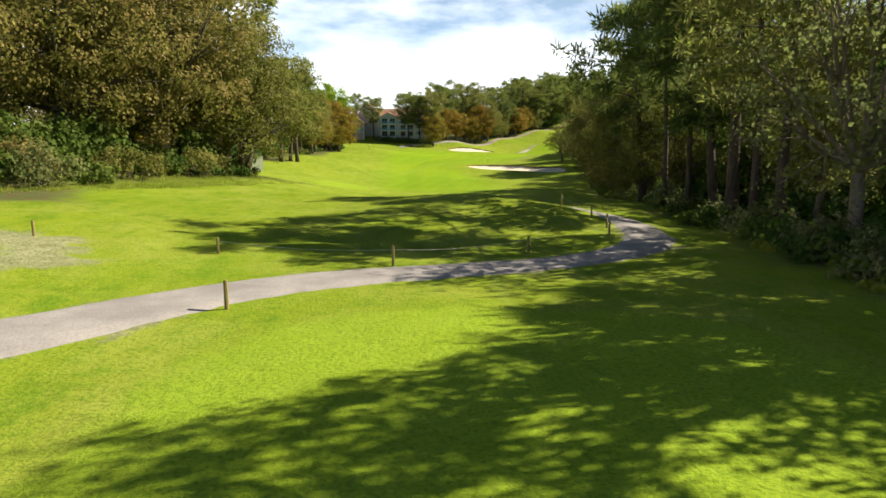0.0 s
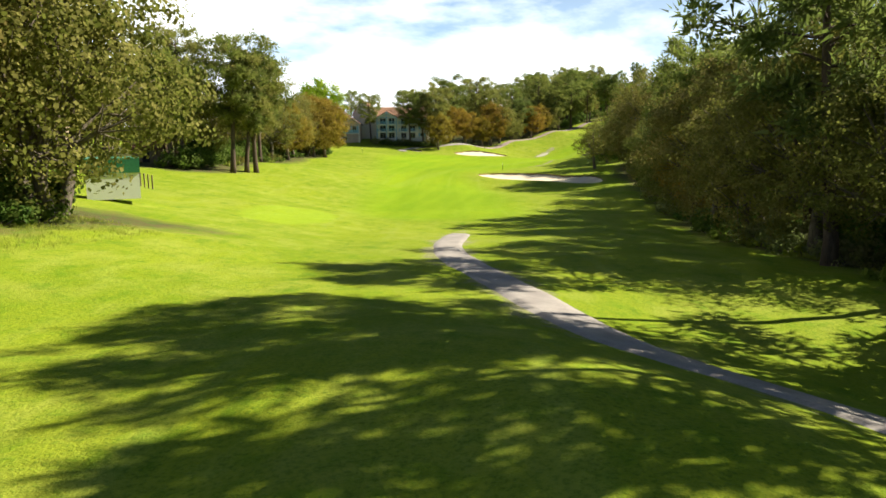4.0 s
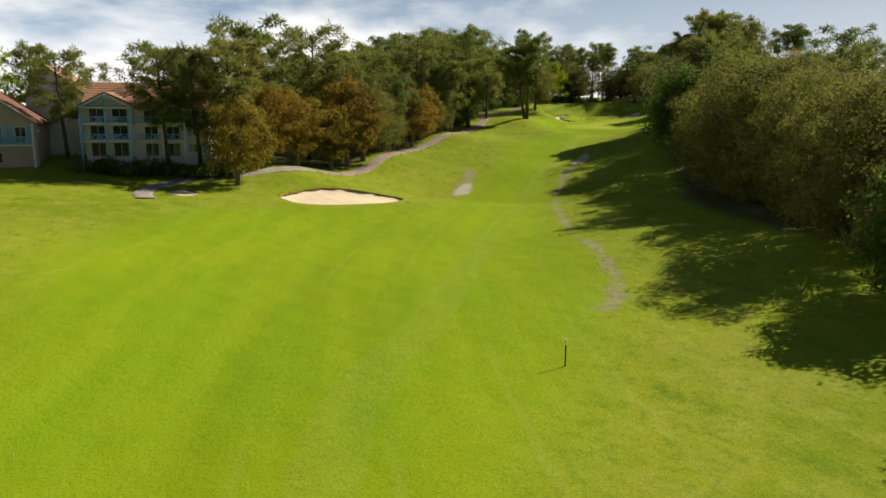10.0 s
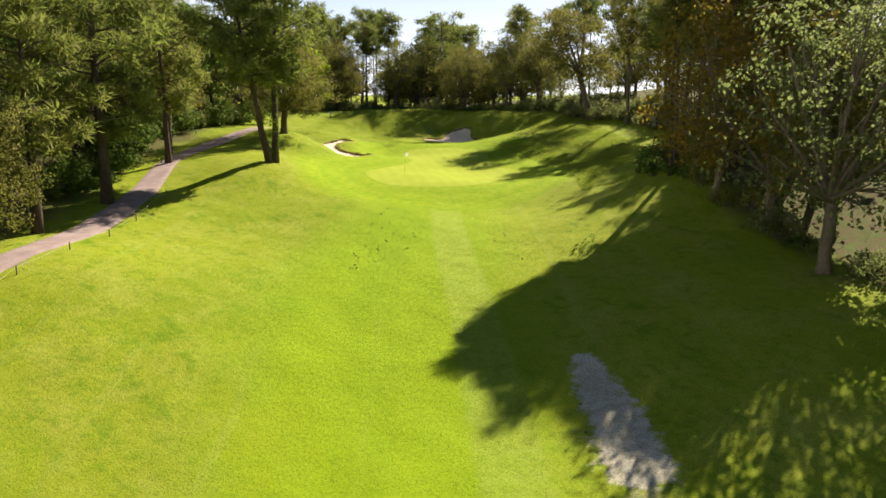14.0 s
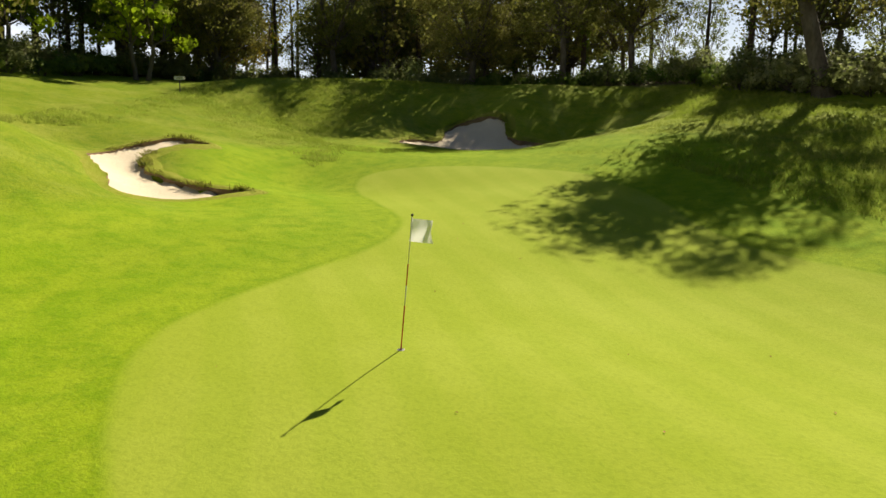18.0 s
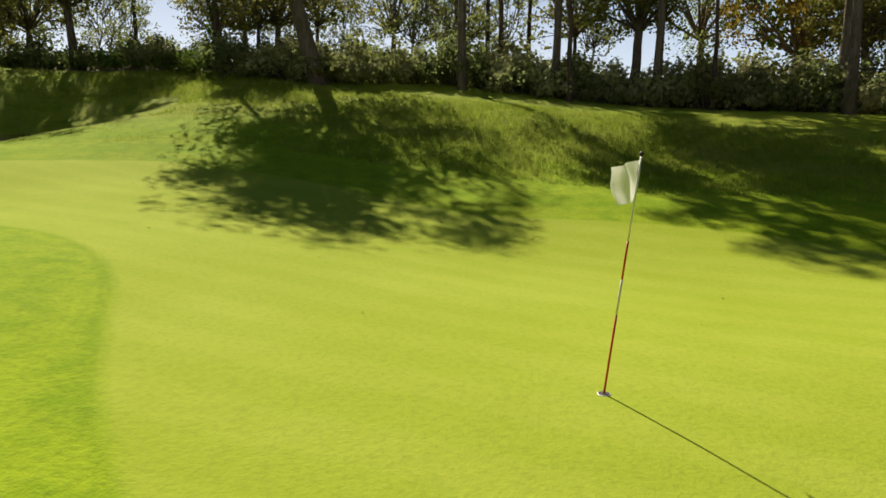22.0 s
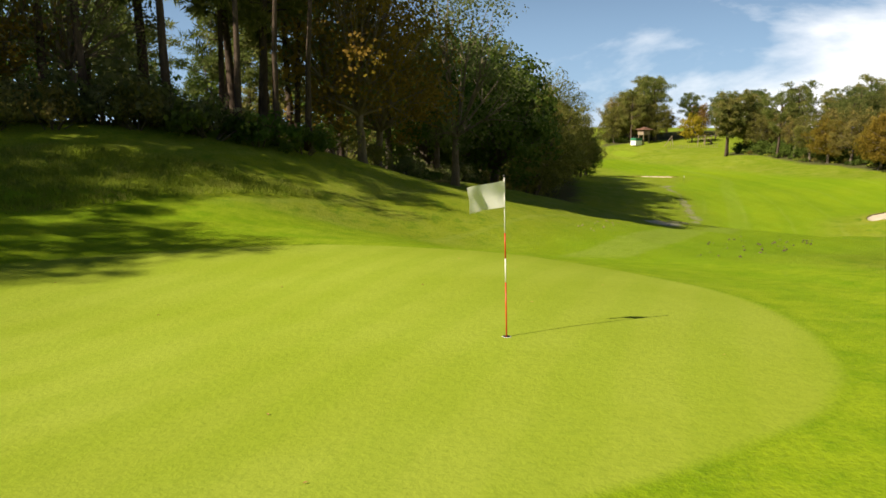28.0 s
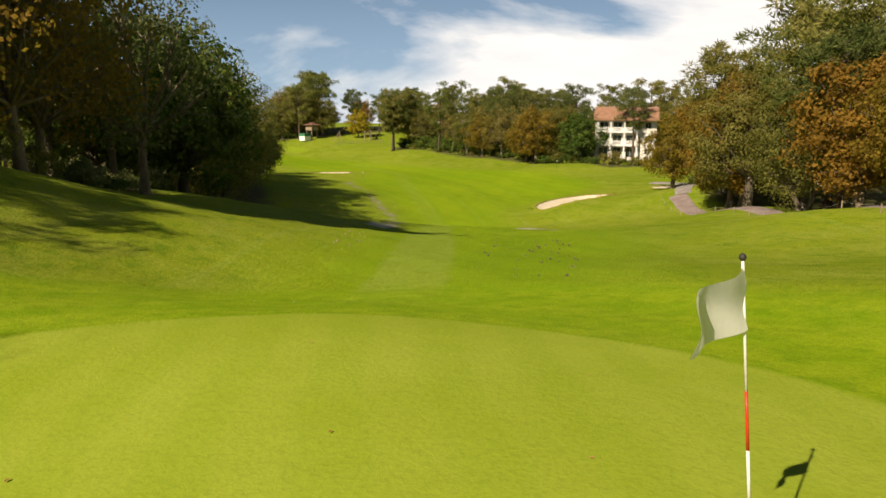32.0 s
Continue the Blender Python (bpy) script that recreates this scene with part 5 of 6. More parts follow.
grove([(84, 368), (106, 364), (124, 346), (125, 326), (118, 306), (108, 292), (122, 284), (136, 308), (134, 354), (110, 386), (84, 386)], ["snag_a", "snag_b", "ivy_a", "snag_b", "airy_a", "airy_d"], 36, 3.2, 0.85, 1.15, seed=10)
grove([(84, 366), (104, 361), (120, 343), (122, 326), (116, 306), (106, 292), (122, 284), (140, 308), (136, 354), (108, 384), (84, 384)], ["airy_a", "airy_b", "airy_c", "airy_b"], 26, 3.2, 0.75, 1.15, seed=50)
# bank on the shady side of the second leg
for k, x, y, s in [("green_a", 64, 251.5, 1.3), ("airy_c", 75.5, 271, 1.1), ("airy_c", 76.5, 275.5, 1.15), ("airy_d", 69.5, 265, 1.2), ("mast_a", 80.5, 274, 0.8), ("mast_a", 84.5, 276, 0.8), ("ivy_b", 74.5, 267, 1.0), ("airy_d", 78.5, 272.5, 1.0), ("pine_d", 66, 243, 0.75), ("oak_a", 61.5, 239, 1.2), ("oak_b", 55, 230, 1.2), ("oak_b", 54.5, 222.5, 1.35), ("oak_b", 50.5, 211.5, 1.15), ("oak_a", 51, 220, 1.3), ("oak_b", 47, 207, 1.15), ("oak_a", 43, 198, 1.0), ("pine_b", 82, 277.5, 0.85), ("pine_b", 84, 274, 0.88), ("dark_a", 70, 258, 0.95),
                   ("green_a", 70.5, 254, 1.0), ("pine_b", 88, 278, 0.9)]:
    plant(k, x, y, s)
for k, x, y, s in [("mast_a", 86, 281.5, 0.95), ("mast_a", 89.5, 282.5, 0.9), ("airy_d", 91, 280, 1.0), ("airy_c", 95.5, 281, 1.0), ("mast_a", 82.6, 282.4, 0.75), ("mast_a", 80.9, 281.6, 0.7), ("mast_a", 79.4, 281.0, 0.72), ("pine_b", 81, 271, 0.8), ("shrub_c", 81.5, 283.5, 1.5), ("shrub_c", 83.5, 284.6, 1.6), ("shrub_c", 79.5, 282.4, 1.4)]:
    plant(k, x, y, s)
hedge([(60, 232), (64, 246), (70, 262), (76, 274), (82, 283), (92, 288)], ["shrub_c", "shrub_d", "shrub_a"], 2.0, 0.7, 1.2, 0.9, 11)
grove([(50, 190), (60, 225), (70, 248), (80, 268), (92, 278), (106, 282), (120, 262), (96, 200), (66, 180)], ["pine_far", "pine_dim", "oak_far", "dark_far"], 40, 4.8, 0.75, 1.0, seed=12)
# distance beyond the tee
grove([(-34, 20), (-34, 34), (-42, 60), (-44, 112), (-150, 120), (-150, 0)], ["pine_far", "pine_dim", "oak_far", "oak_far", "oak_c"], 46, 7.0, 0.85, 1.1, seed=13)
plant("yellow_a", -37, 84, 1.0)
grove([(90, 362), (108, 360), (120, 347), (133, 342), (142, 354), (120, 378), (95, 386)], ["oak_far", "pine_far", "dark_far"], 24, 3.4, 0.85, 1.1, seed=71)
grove([(82, 366), (98, 364), (106, 372), (100, 384), (82, 380)], ["oak_far", "pine_far", "dark_far"], 10, 3.4, 0.9, 1.1, seed=70)


# ---------------------------------------------------------------- buildings
M_RENDER = surface("cream_render", (0.70, 0.67, 0.61), (0.76, 0.73, 0.67), 0.6, 0.9, 0.15, 0.2, (0.52, 0.49, 0.44), 6)
M_PINKWALL = surface("pinkish_render", (0.42, 0.345, 0.31), (0.48, 0.40, 0.36), 0.6, 0.9, 0.15, 0.2, (0.36, 0.29, 0.26), 6)
M_TILE = surface("orange_roof_tiles", (0.30, 0.165, 0.10), (0.37, 0.225, 0.15), 1.2, 0.85, 0.8, 0.2, (0.24, 0.10, 0.06), 7)
M_BROWNTILE = surface("brown_roof_tiles", (0.15, 0.075, 0.05), (0.20, 0.11, 0.075), 1.2, 0.85, 0.8, 0.2, (0.08, 0.045, 0.03), 7)
M_WHITE = surface("white_paint", (0.74, 0.74, 0.72), (0.80, 0.80, 0.78), 2.0, 0.6, 0.05, 0.3, (0.62, 0.62, 0.60), 20)
M_BLUE = surface("pale_blue_paint", (0.19, 0.42, 0.66), (0.24, 0.48, 0.72), 2.0, 0.6, 0.05, 0.3, (0.16, 0.30, 0.42), 20)
M_WOOD = surface("weathered_wood", (0.24, 0.18, 0.12), (0.33, 0.26, 0.18), 3.0, 0.85, 0.5, 0.2, (0.12, 0.09, 0.06), 24, (1, 1, 0.3))
M_POST = surface("fence_post_wood", (0.22, 0.17, 0.06), (0.30, 0.23, 0.09), 6.0, 0.85, 0.4, 0.2, (0.10, 0.07, 0.03), 40, (1, 1, 0.2))
M_ROPE = surface("pale_rope", (0.55, 0.52, 0.44), (0.66, 0.63, 0.55), 8.0, 0.9, 0.3, 0.1)
M_DARK = surface("dark_paint", (0.025, 0.024, 0.024), (0.04, 0.038, 0.036), 5.0, 0.6, 0.1, 0.3)
M_RED = surface("red_enamel", (0.55, 0.035, 0.012), (0.62, 0.05, 0.02), 6.0, 0.4, 0.05, 0.4, (0.42, 0.02, 0.01))
M_BAND = surface("white_enamel", (0.72, 0.70, 0.66), (0.78, 0.76, 0.72), 6.0, 0.4, 0.05, 0.4)
M_GREENPAINT = surface("green_sheet", (0.03, 0.16, 0.08), (0.045, 0.20, 0.10), 1.0, 0.6, 0.1, 0.3)
M_CRUMB = surface("dry_soil_crumb", (0.20, 0.15, 0.085), (0.30, 0.235, 0.14), 5.0, 0.95, 0.6, 0.1)
M_CLOD = surface("soil_clod", (0.085, 0.064, 0.042), (0.14, 0.105, 0.07), 5.0, 0.95, 0.6, 0.1)
M_DRYLEAF = surface("dry_leaf", (0.32, 0.15, 0.05), (0.42, 0.24, 0.09), 20.0, 0.8, 0.2, 0.2, None, None, (1, 1, 1), True)


def cloth():
    m, nt, b = material("white_flag_cloth", 0.8, 0.15)
    n = speckle(nt, place(nt), 30.0, 3)
    nt.links.new(mix(nt, remap(nt, n, 0.3, 0.7), (0.90, 0.90, 0.88), (0.94, 0.94, 0.92)), b.inputs["Base Color"])
    tr = node(nt, "ShaderNodeBsdfTranslucent", Color=(0.94, 0.94, 0.92, 1))
    mx = node(nt, "ShaderNodeMixShader", Fac=0.5)
    nt.links.new(b.outputs[0], mx.inputs[1])
    nt.links.new(tr.outputs[0], mx.inputs[2])
    nt.links.new(mx.outputs[0], nt.nodes["Material Output"].inputs["Surface"])
    return m


def window_glass():
    m, nt, b = material("window_glass", 0.08, 0.6)
    n = speckle(nt, place(nt), 0.8, 2)
    nt.links.new(mix(nt, remap(nt, n, 0.3, 0.7), (0.02, 0.025, 0.03), (0.06, 0.07, 0.08)), b.inputs["Base Color"])
    return m


M_CLOTH, M_GLASS = cloth(), window_glass()


def gable_wall(w, d, eave_l, eave_r, apex_x, apex_z):
    """A house body with a gable to the front and back."""
    prof = [(0, -1.5), (w, -1.5), (w, eave_r), (apex_x, apex_z), (0, eave_l)]
    v = [(x, y, z) for y in (0, d) for x, z in prof]
    f = [(0, 1, 2, 3, 4), (9, 8, 7, 6, 5)] + [(i, i + 5, (i + 1) % 5 + 5, (i + 1) % 5) for i in range(5)]
    return Shape().add(v, [t[::-1] for t in f])


def courses(house, mat, quads, lo, hi, axis):
    """A roof slope: a solid sheet and overlapping courses of tiles on it."""
    first = None
    for quad in quads:
        v = [((a, u, w) if axis == "x" else (u, a, w)) for a in (lo, hi) for u, w in quad]
        s = Shape().add(v, [(0, 1, 2, 3), (7, 6, 5, 4), (0, 4, 5, 1), (1, 5, 6, 2), (2, 6, 7, 3), (3, 7, 4, 0)])
        if first is None:
            first = part("roof", s, mat, house)
        else:
            part("tile_course", s, mat, first)
    return first


def roof_slab(house, mat, a, b, y0, y1, thick=0.22, over=0.45):
    """One slope of a roof, from the eave a = (x, z) to the ridge b, with courses of tiles."""
    (ax, az), (bx, bz) = a, b
    k = math.hypot(bx - ax, bz - az)
    ux, uz = (bx - ax) / k, (bz - az) / k
    ax, az = ax - ux * over, az - uz * over
    nx, nz = (-uz, ux) if ux > 0 else (uz, -ux)
    rows, quads = max(3, int(k / 0.7)), []
    for i in range(rows):
        p, q = i / rows * (k + over), (i + 1) / rows * (k + over) + 0.06
        c = [(ax + ux * p, az + uz * p), (ax + ux * q, az + uz * q)]
        quads.append([c[0], c[1], (c[1][0] + nx * thick, c[1][1] + nz * thick), (c[0][0] + nx * (thick + 0.05), c[0][1] + nz * (thick + 0.05))])
    return courses(house, mat, quads, y0 - over, y1 + over, "y")


def opening(house, x, z, w, h, y=0.0, shutters=None, door=False):
    win = part("door" if door else "window", Shape().box((x, y - 0.06, z), (x + w, y + 0.05, z + h)), M_WHITE, house, "white framed glazed opening")
    part("pane", Shape().box((x + 0.08, y - 0.085, z + 0.08), (x + w / 2 - 0.03, y - 0.055, z + h - 0.08)), M_GLASS, win)
    part("pane", Shape().box((x + w / 2 + 0.03, y - 0.085, z + 0.08), (x + w - 0.08, y - 0.055, z + h - 0.08)), M_GLASS, win)
    if shutters:
        for sx in (x - 0.52, x + w + 0.04):
            part("shutter", Shape().box((sx, y - 0.07, z), (sx + 0.48, y - 0.01, z + h)), shutters, house, "pale blue shutter")


def balcony(house, x0, x1, z, y, depth, mat, label, crossed=False):
    b = part("balcony", Shape().box((x0, y - depth, z - 0.18), (x1, y, z)), M_WHITE, house)
    s = Shape().box((x0, y - depth, z + 0.92), (x1, y - depth + 0.08, z + 1.02)).box((x0, y - depth, z + 0.08), (x1, y - depth + 0.06, z + 0.14))
    n = int((x1 - x0) / 0.16)
    for i in range(n + 1):
        px = x0 + (x1 - x0 - 0.09) * i / n
        if crossed and i % 12 > 4:
            if i % 12 == 5:
                q = min(px + 1.1, x1)
                for za, zb in ((z + 0.1, z + 0.94), (z + 0.94, z + 0.1)):
                    s.tube([(px, y - depth + 0.03, za), (q, y - depth + 0.03, zb)], (0.05, 0.05), 4)
            continue
        s.box((px, y - depth + 0.01, z), (px + 0.09, y - depth + 0.05, z + 0.95))
    part("railing", s, mat, b, label)


def hotel():
    h = thing("hotel", "three-storey cream hotel with blue balconies and orange tiled roof", "building", at=(-22, 254.5, ground_z(-18, 256) + 0.6), rz=-3)
    h.scale = (1, 1, 0.85)
    W, D, E, A = 15.0, 12.0, 7.6, 11.2
    part("wall", Shape().box((0, 0, -3.0), (W, D, E)), M_RENDER, h)
    roof_slab_x(h, M_TILE, -0.3, W + 0.3, 0, D, E, A)
    part("gable", gable_wall(5.8, 2.0, 7.6, 7.6, 2.9, 9.5), M_RENDER, h).matrix_local = pose(0.2, -0.25, 0)
    for a, b, r in (((3.1, 7.5), (3.1, 9.3), 0.09), ((0.4, 7.55), (5.8, 7.55), 0.08), ((1.4, 7.6), (3.1, 8.9), 0.06), ((4.8, 7.6), (3.1, 8.9), 0.06)):
        part("truss_beam", Shape().tube([(a[0], -2.42, a[1]), (b[0], -2.42, b[1])], (r, r), 4), M_BLUE, h, "pale blue gable timber")
    for a, b in (((-0.1, 7.6), (2.9, 9.5)), ((5.9, 7.6), (2.9, 9.5))):
        roof_slab(h, M_TILE, a, b, -0.1, 4.5).matrix_local = pose(0.2, -1.6, 0)
    t = Shape()
    for (ax, az), (bx, bz) in (((-0.3, 7.5), (2.9, 9.55)), ((6.1, 7.5), (2.9, 9.55))):
        k = Vector((bx - ax, 0, bz - az))
        t.add([(ax, 0, az), (bx, 0, bz), (bx, 0, bz - 0.3), (ax, 0, az - 0.3), (ax, 0.08, az), (bx, 0.08, bz), (bx, 0.08, bz - 0.3), (ax, 0.08, az - 0.3)], [(0, 1, 2, 3), (7, 6, 5, 4), (0, 4, 5, 1), (3, 2, 6, 7)])
    part("bargeboard", t, M_WHITE, h, "white gable board").matrix_local = pose(0.2, -2.15, 0)
    for z in (2.55, 5.1):
        balcony(h, 0.0, 6.2, z, -0.25, 2.25, M_BLUE, "pale blue crossed railing", True)
        balcony(h, 6.6, 12.4, z, 0.0, 1.3, M_BLUE, "pale blue crossed railing", True)
    for x in (0.05, 2.95, 5.95, 9.5, 12.2):
        part("column", Shape().box((x, -2.55 if x < 6.3 else -1.35, -2.6), (x + 0.2, -2.35 if x < 6.3 else -1.15, 7.6)), M_BLUE if x < 6.3 else M_WHITE, h, "painted timber post")
    part("beam", Shape().box((0.05, -2.52, 7.3), (6.15, -2.34, 7.45)), M_WHITE, h)
    for z in (0.1, 2.65, 5.2):
        for x in (0.7, 3.4):
            opening(h, x, z, 1.9, 2.1, -0.25, None, True)
        for x in (7.2, 9.9):
            opening(h, x, z, 1.7, 2.0, 0.0, None, True)
        for x in (13.1,):
            opening(h, x, z + 0.6, 1.2, 1.3, 0.0, M_BLUE)


def roof_slab_x(house, mat, x0, x1, y0, y1, eave, ridge):
    """A saddle roof with its ridge along x."""
    mid = (y0 + y1) / 2
    for ya, sg in ((y0, 1), (y1, -1)):
        k = math.hypot(mid - ya, ridge - eave)
        uy, uz = (mid - ya) / k, (ridge - eave) / k
        quads = []
        for i in range(11):
            p, q = i / 11 * (k + 0.6) - 0.6, (i + 1) / 11 * (k + 0.6) - 0.54
            quads.append([(ya + uy * p, eave + uz * p), (ya + uy * q, eave + uz * q), (ya + uy * q - sg * uz * 0.2, eave + uz * q + abs(uy) * 0.2), (ya + uy * p - sg * uz * 0.26, eave + uz * p + abs(uy) * 0.26)])
        courses(house, mat, quads, x0, x1, "x")


def houses():
    h = thing("house", "pinkish rendered house with a steep brown tiled roof and blue shutters", "building", at=(-34.6, 252.5, ground_z(-31, 254)), rz=4)
    part("wall", gable_wall(7.4, 9.0, 7.0, 5.2, 2.0, 9.0), M_PINKWALL, h)
    roof_slab(h, M_BROWNTILE, (7.4, 5.2), (2.0, 9.0), 0, 9.0)
    roof_slab(h, M_BROWNTILE, (0, 7.0), (2.0, 9.0), 0, 9.0)
    part("verge", Shape().tube([(-0.3, -0.42, 6.9), (2.0, -0.42, 9.2), (7.6, -0.42, 5.25)], (0.11, 0.11, 0.11), 4), M_WHITE, h, "pale verge board")
    part("column", Shape().box((6.9, -0.5, -1.5), (7.15, -0.25, 5.2)), M_WHITE, h)
    balcony(h, 1.4, 7.1, 2.6, 0.0, 0.5, M_BLUE, "pale blue railing")
    opening(h, 1.9, 2.8, 1.7, 2.2, 0.0, M_BLUE)
    opening(h, 1.9, 0.3, 1.6, 1.4, 0.0)
    opening(h, 5.0, 2.8, 1.3, 2.0, 0.0, M_BLUE)
    g = thing("house", "tall grey-cream gabled house with an orange roof behind the hotel", "building", at=(-30.5, 262.5, ground_z(-27, 264)), rz=0)
    part("wall", gable_wall(8.4, 12.0, 7.6, 7.6, 2.6, 12.0), M_RENDER, g)
    roof_slab(g, M_TILE, (8.4, 7.6), (2.6, 12.0), 0, 12.0)
    roof_slab(g, M_TILE, (0, 7.6), (2.6, 12.0), 0, 12.0)
    opening(g, 5.4, 5.0, 1.2, 1.4, 0.0)
    # the second hotel wing, seen from the green
    w = thing("hotel", "three-storey white hotel wing with stacked balconies and orange roof", "building", at=(-38.6, 196.2, ground_z(-40, 200) + 0.7), rz=132)
    part("wall", Shape().box((0, 0, -3), (13, 11, 8.2)), M_RENDER, w)
    roof_slab_x(w, M_TILE, -0.4, 13.4, -1.4, 11, 8.2, 10.9)
    for z in (2.7, 5.6):
        balcony(w, 0.4, 9.0, z, 0.0, 1.6, M_WHITE, "white slatted railing")
    for x in (0.4, 3.2, 6.1, 8.8):
        part("column", Shape().box((x, -1.6, -3), (x + 0.3, -1.3, 8.2)), M_WHITE, w)
    part("soffit", Shape().box((0.2, -1.8, 8.0), (9.2, 0, 8.2)), M_WHITE, w)
    for z in (0.1, 2.8, 5.7):
        for x in (0.9, 3.8, 6.7):
            opening(w, x, z, 1.9, 2.1, 0.0, None, True)
        for x in (10.6,):
            opening(w, x, z + 0.7, 1.3, 1.3, 0.0)


def huts():
    h = thing("hut", "small dark wooden hut with a red-brown roof among pines", "hut", at=(-42, 127, ground_z(-42, 127)), rz=15)
    for i in range(12):
        part("board", Shape().box((i * 0.3, 0, -0.3), (i * 0.3 + 0.27, 2.4, 1.9)), M_WOOD, h)
    roof_slab_x(h, M_BROWNTILE, -0.3, 3.9, 0, 2.4, 1.9, 2.6)
    part("doorway", Shape().box((1.2, -0.03, -0.2), (2.1, 0.02, 1.7)), M_DARK, h)
    b = thing("swing_frame", "leaning wooden swing frame beside the hut", "swing frame", at=(-29, 86, ground_z(-29, 86)), rz=20)
    part("beam", Shape().tube([(0, 0, 3.3), (3.2, 0, -0.1)], (0.09, 0.09), 8), M_WOOD, b)
    part("leg", Shape().tube([(0, 0.6, -0.1), (0.1, 0, 3.3)], (0.08, 0.08), 8), M_WOOD, b)
    part("leg", Shape().tube([(0, -0.6, -0.1), (0.1, 0, 3.3)], (0.08, 0.08), 8), M_WOOD, b)
    d = thing("play_platform", "raised wooden play platform on posts over pale sand", "play platform", at=(-37.6, 91.5, ground_z(-37.6, 91.5)), rz=30)
    for x in (0, 3.4):
        for y in (0, 2.6):
            part("post", Shape().box((x, y, -0.3), (x + 0.18, y + 0.18, 3.1)), M_WOOD, d)
    for i in range(10):
        part("plank", Shape().box((-0.1, i * 0.28 - 0.05, 1.75), (3.7, i * 0.28 + 0.2, 1.85)), M_WOOD, d)
    for y in (0.02, 2.66):
        part("rail", Shape().box((0, y, 2.75), (3.6, y + 0.1, 2.87)), M_WOOD, d)
        part("rail", Shape().box((0, y, 2.3), (3.6, y + 0.08, 2.4)), M_WOOD, d)
    part("slide", Shape().tube([(-0.1, 1.3, 1.85), (-3.0, 1.3, 0.1)], (0.28, 0.28), 6), M_WOOD, d)
    t = thing("pavilion", "small wooden pavilion with a broad hipped roof", "pavilion", at=(-24, 74, ground_z(-24, 74)), rz=20)
    for x in (-1.2, 1.2):
        for y in (-1.2, 1.2):
            part("post", Shape().box((x - 0.12, y - 0.12, -0.4), (x + 0.12, y + 0.12, 5.0)), M_WOOD, t)
    part("cabin", Shape().box((-1.5, -1.5, 3.2), (1.5, 1.5, 4.5)), M_WOOD, t)
    part("roof", Shape().add([(-2.3, -2.3, 5.0), (2.3, -2.3, 5.0), (2.3, 2.3, 5.0), (-2.3, 2.3, 5.0), (0, 0, 6.1)], [(0, 1, 4), (1, 2, 4), (2, 3, 4), (3, 0, 4), (3, 2, 1, 0)]), M_BROWNTILE, t)
    c = thing("container", "white and green metal container beside the pavilion", "container", at=(-21.5, 74, ground_z(-21.5, 74)), rz=25)
    part("body", Shape().box((0, 0, 0), (3.0, 2.4, 1.6)), M_WHITE, c)
    part("top", Shape().box((-0.05, -0.05, 1.6), (3.05, 2.45, 2.5)), M_GREENPAINT, c, "dark green upper half")
    f = thing("fence", "low grey wooden fence round the playground", "fence", at=(0, 0, 0))
    for i in range(22):
        x, y = -25 - i * 0.55, 92 + i * 0.5
        part("slat", Shape().box((x - 0.06, y - 0.02, ground_z(x, y) - 0.1), (x + 0.06, y + 0.02, ground_z(x, y) + 1.1)), M_WOOD, f)


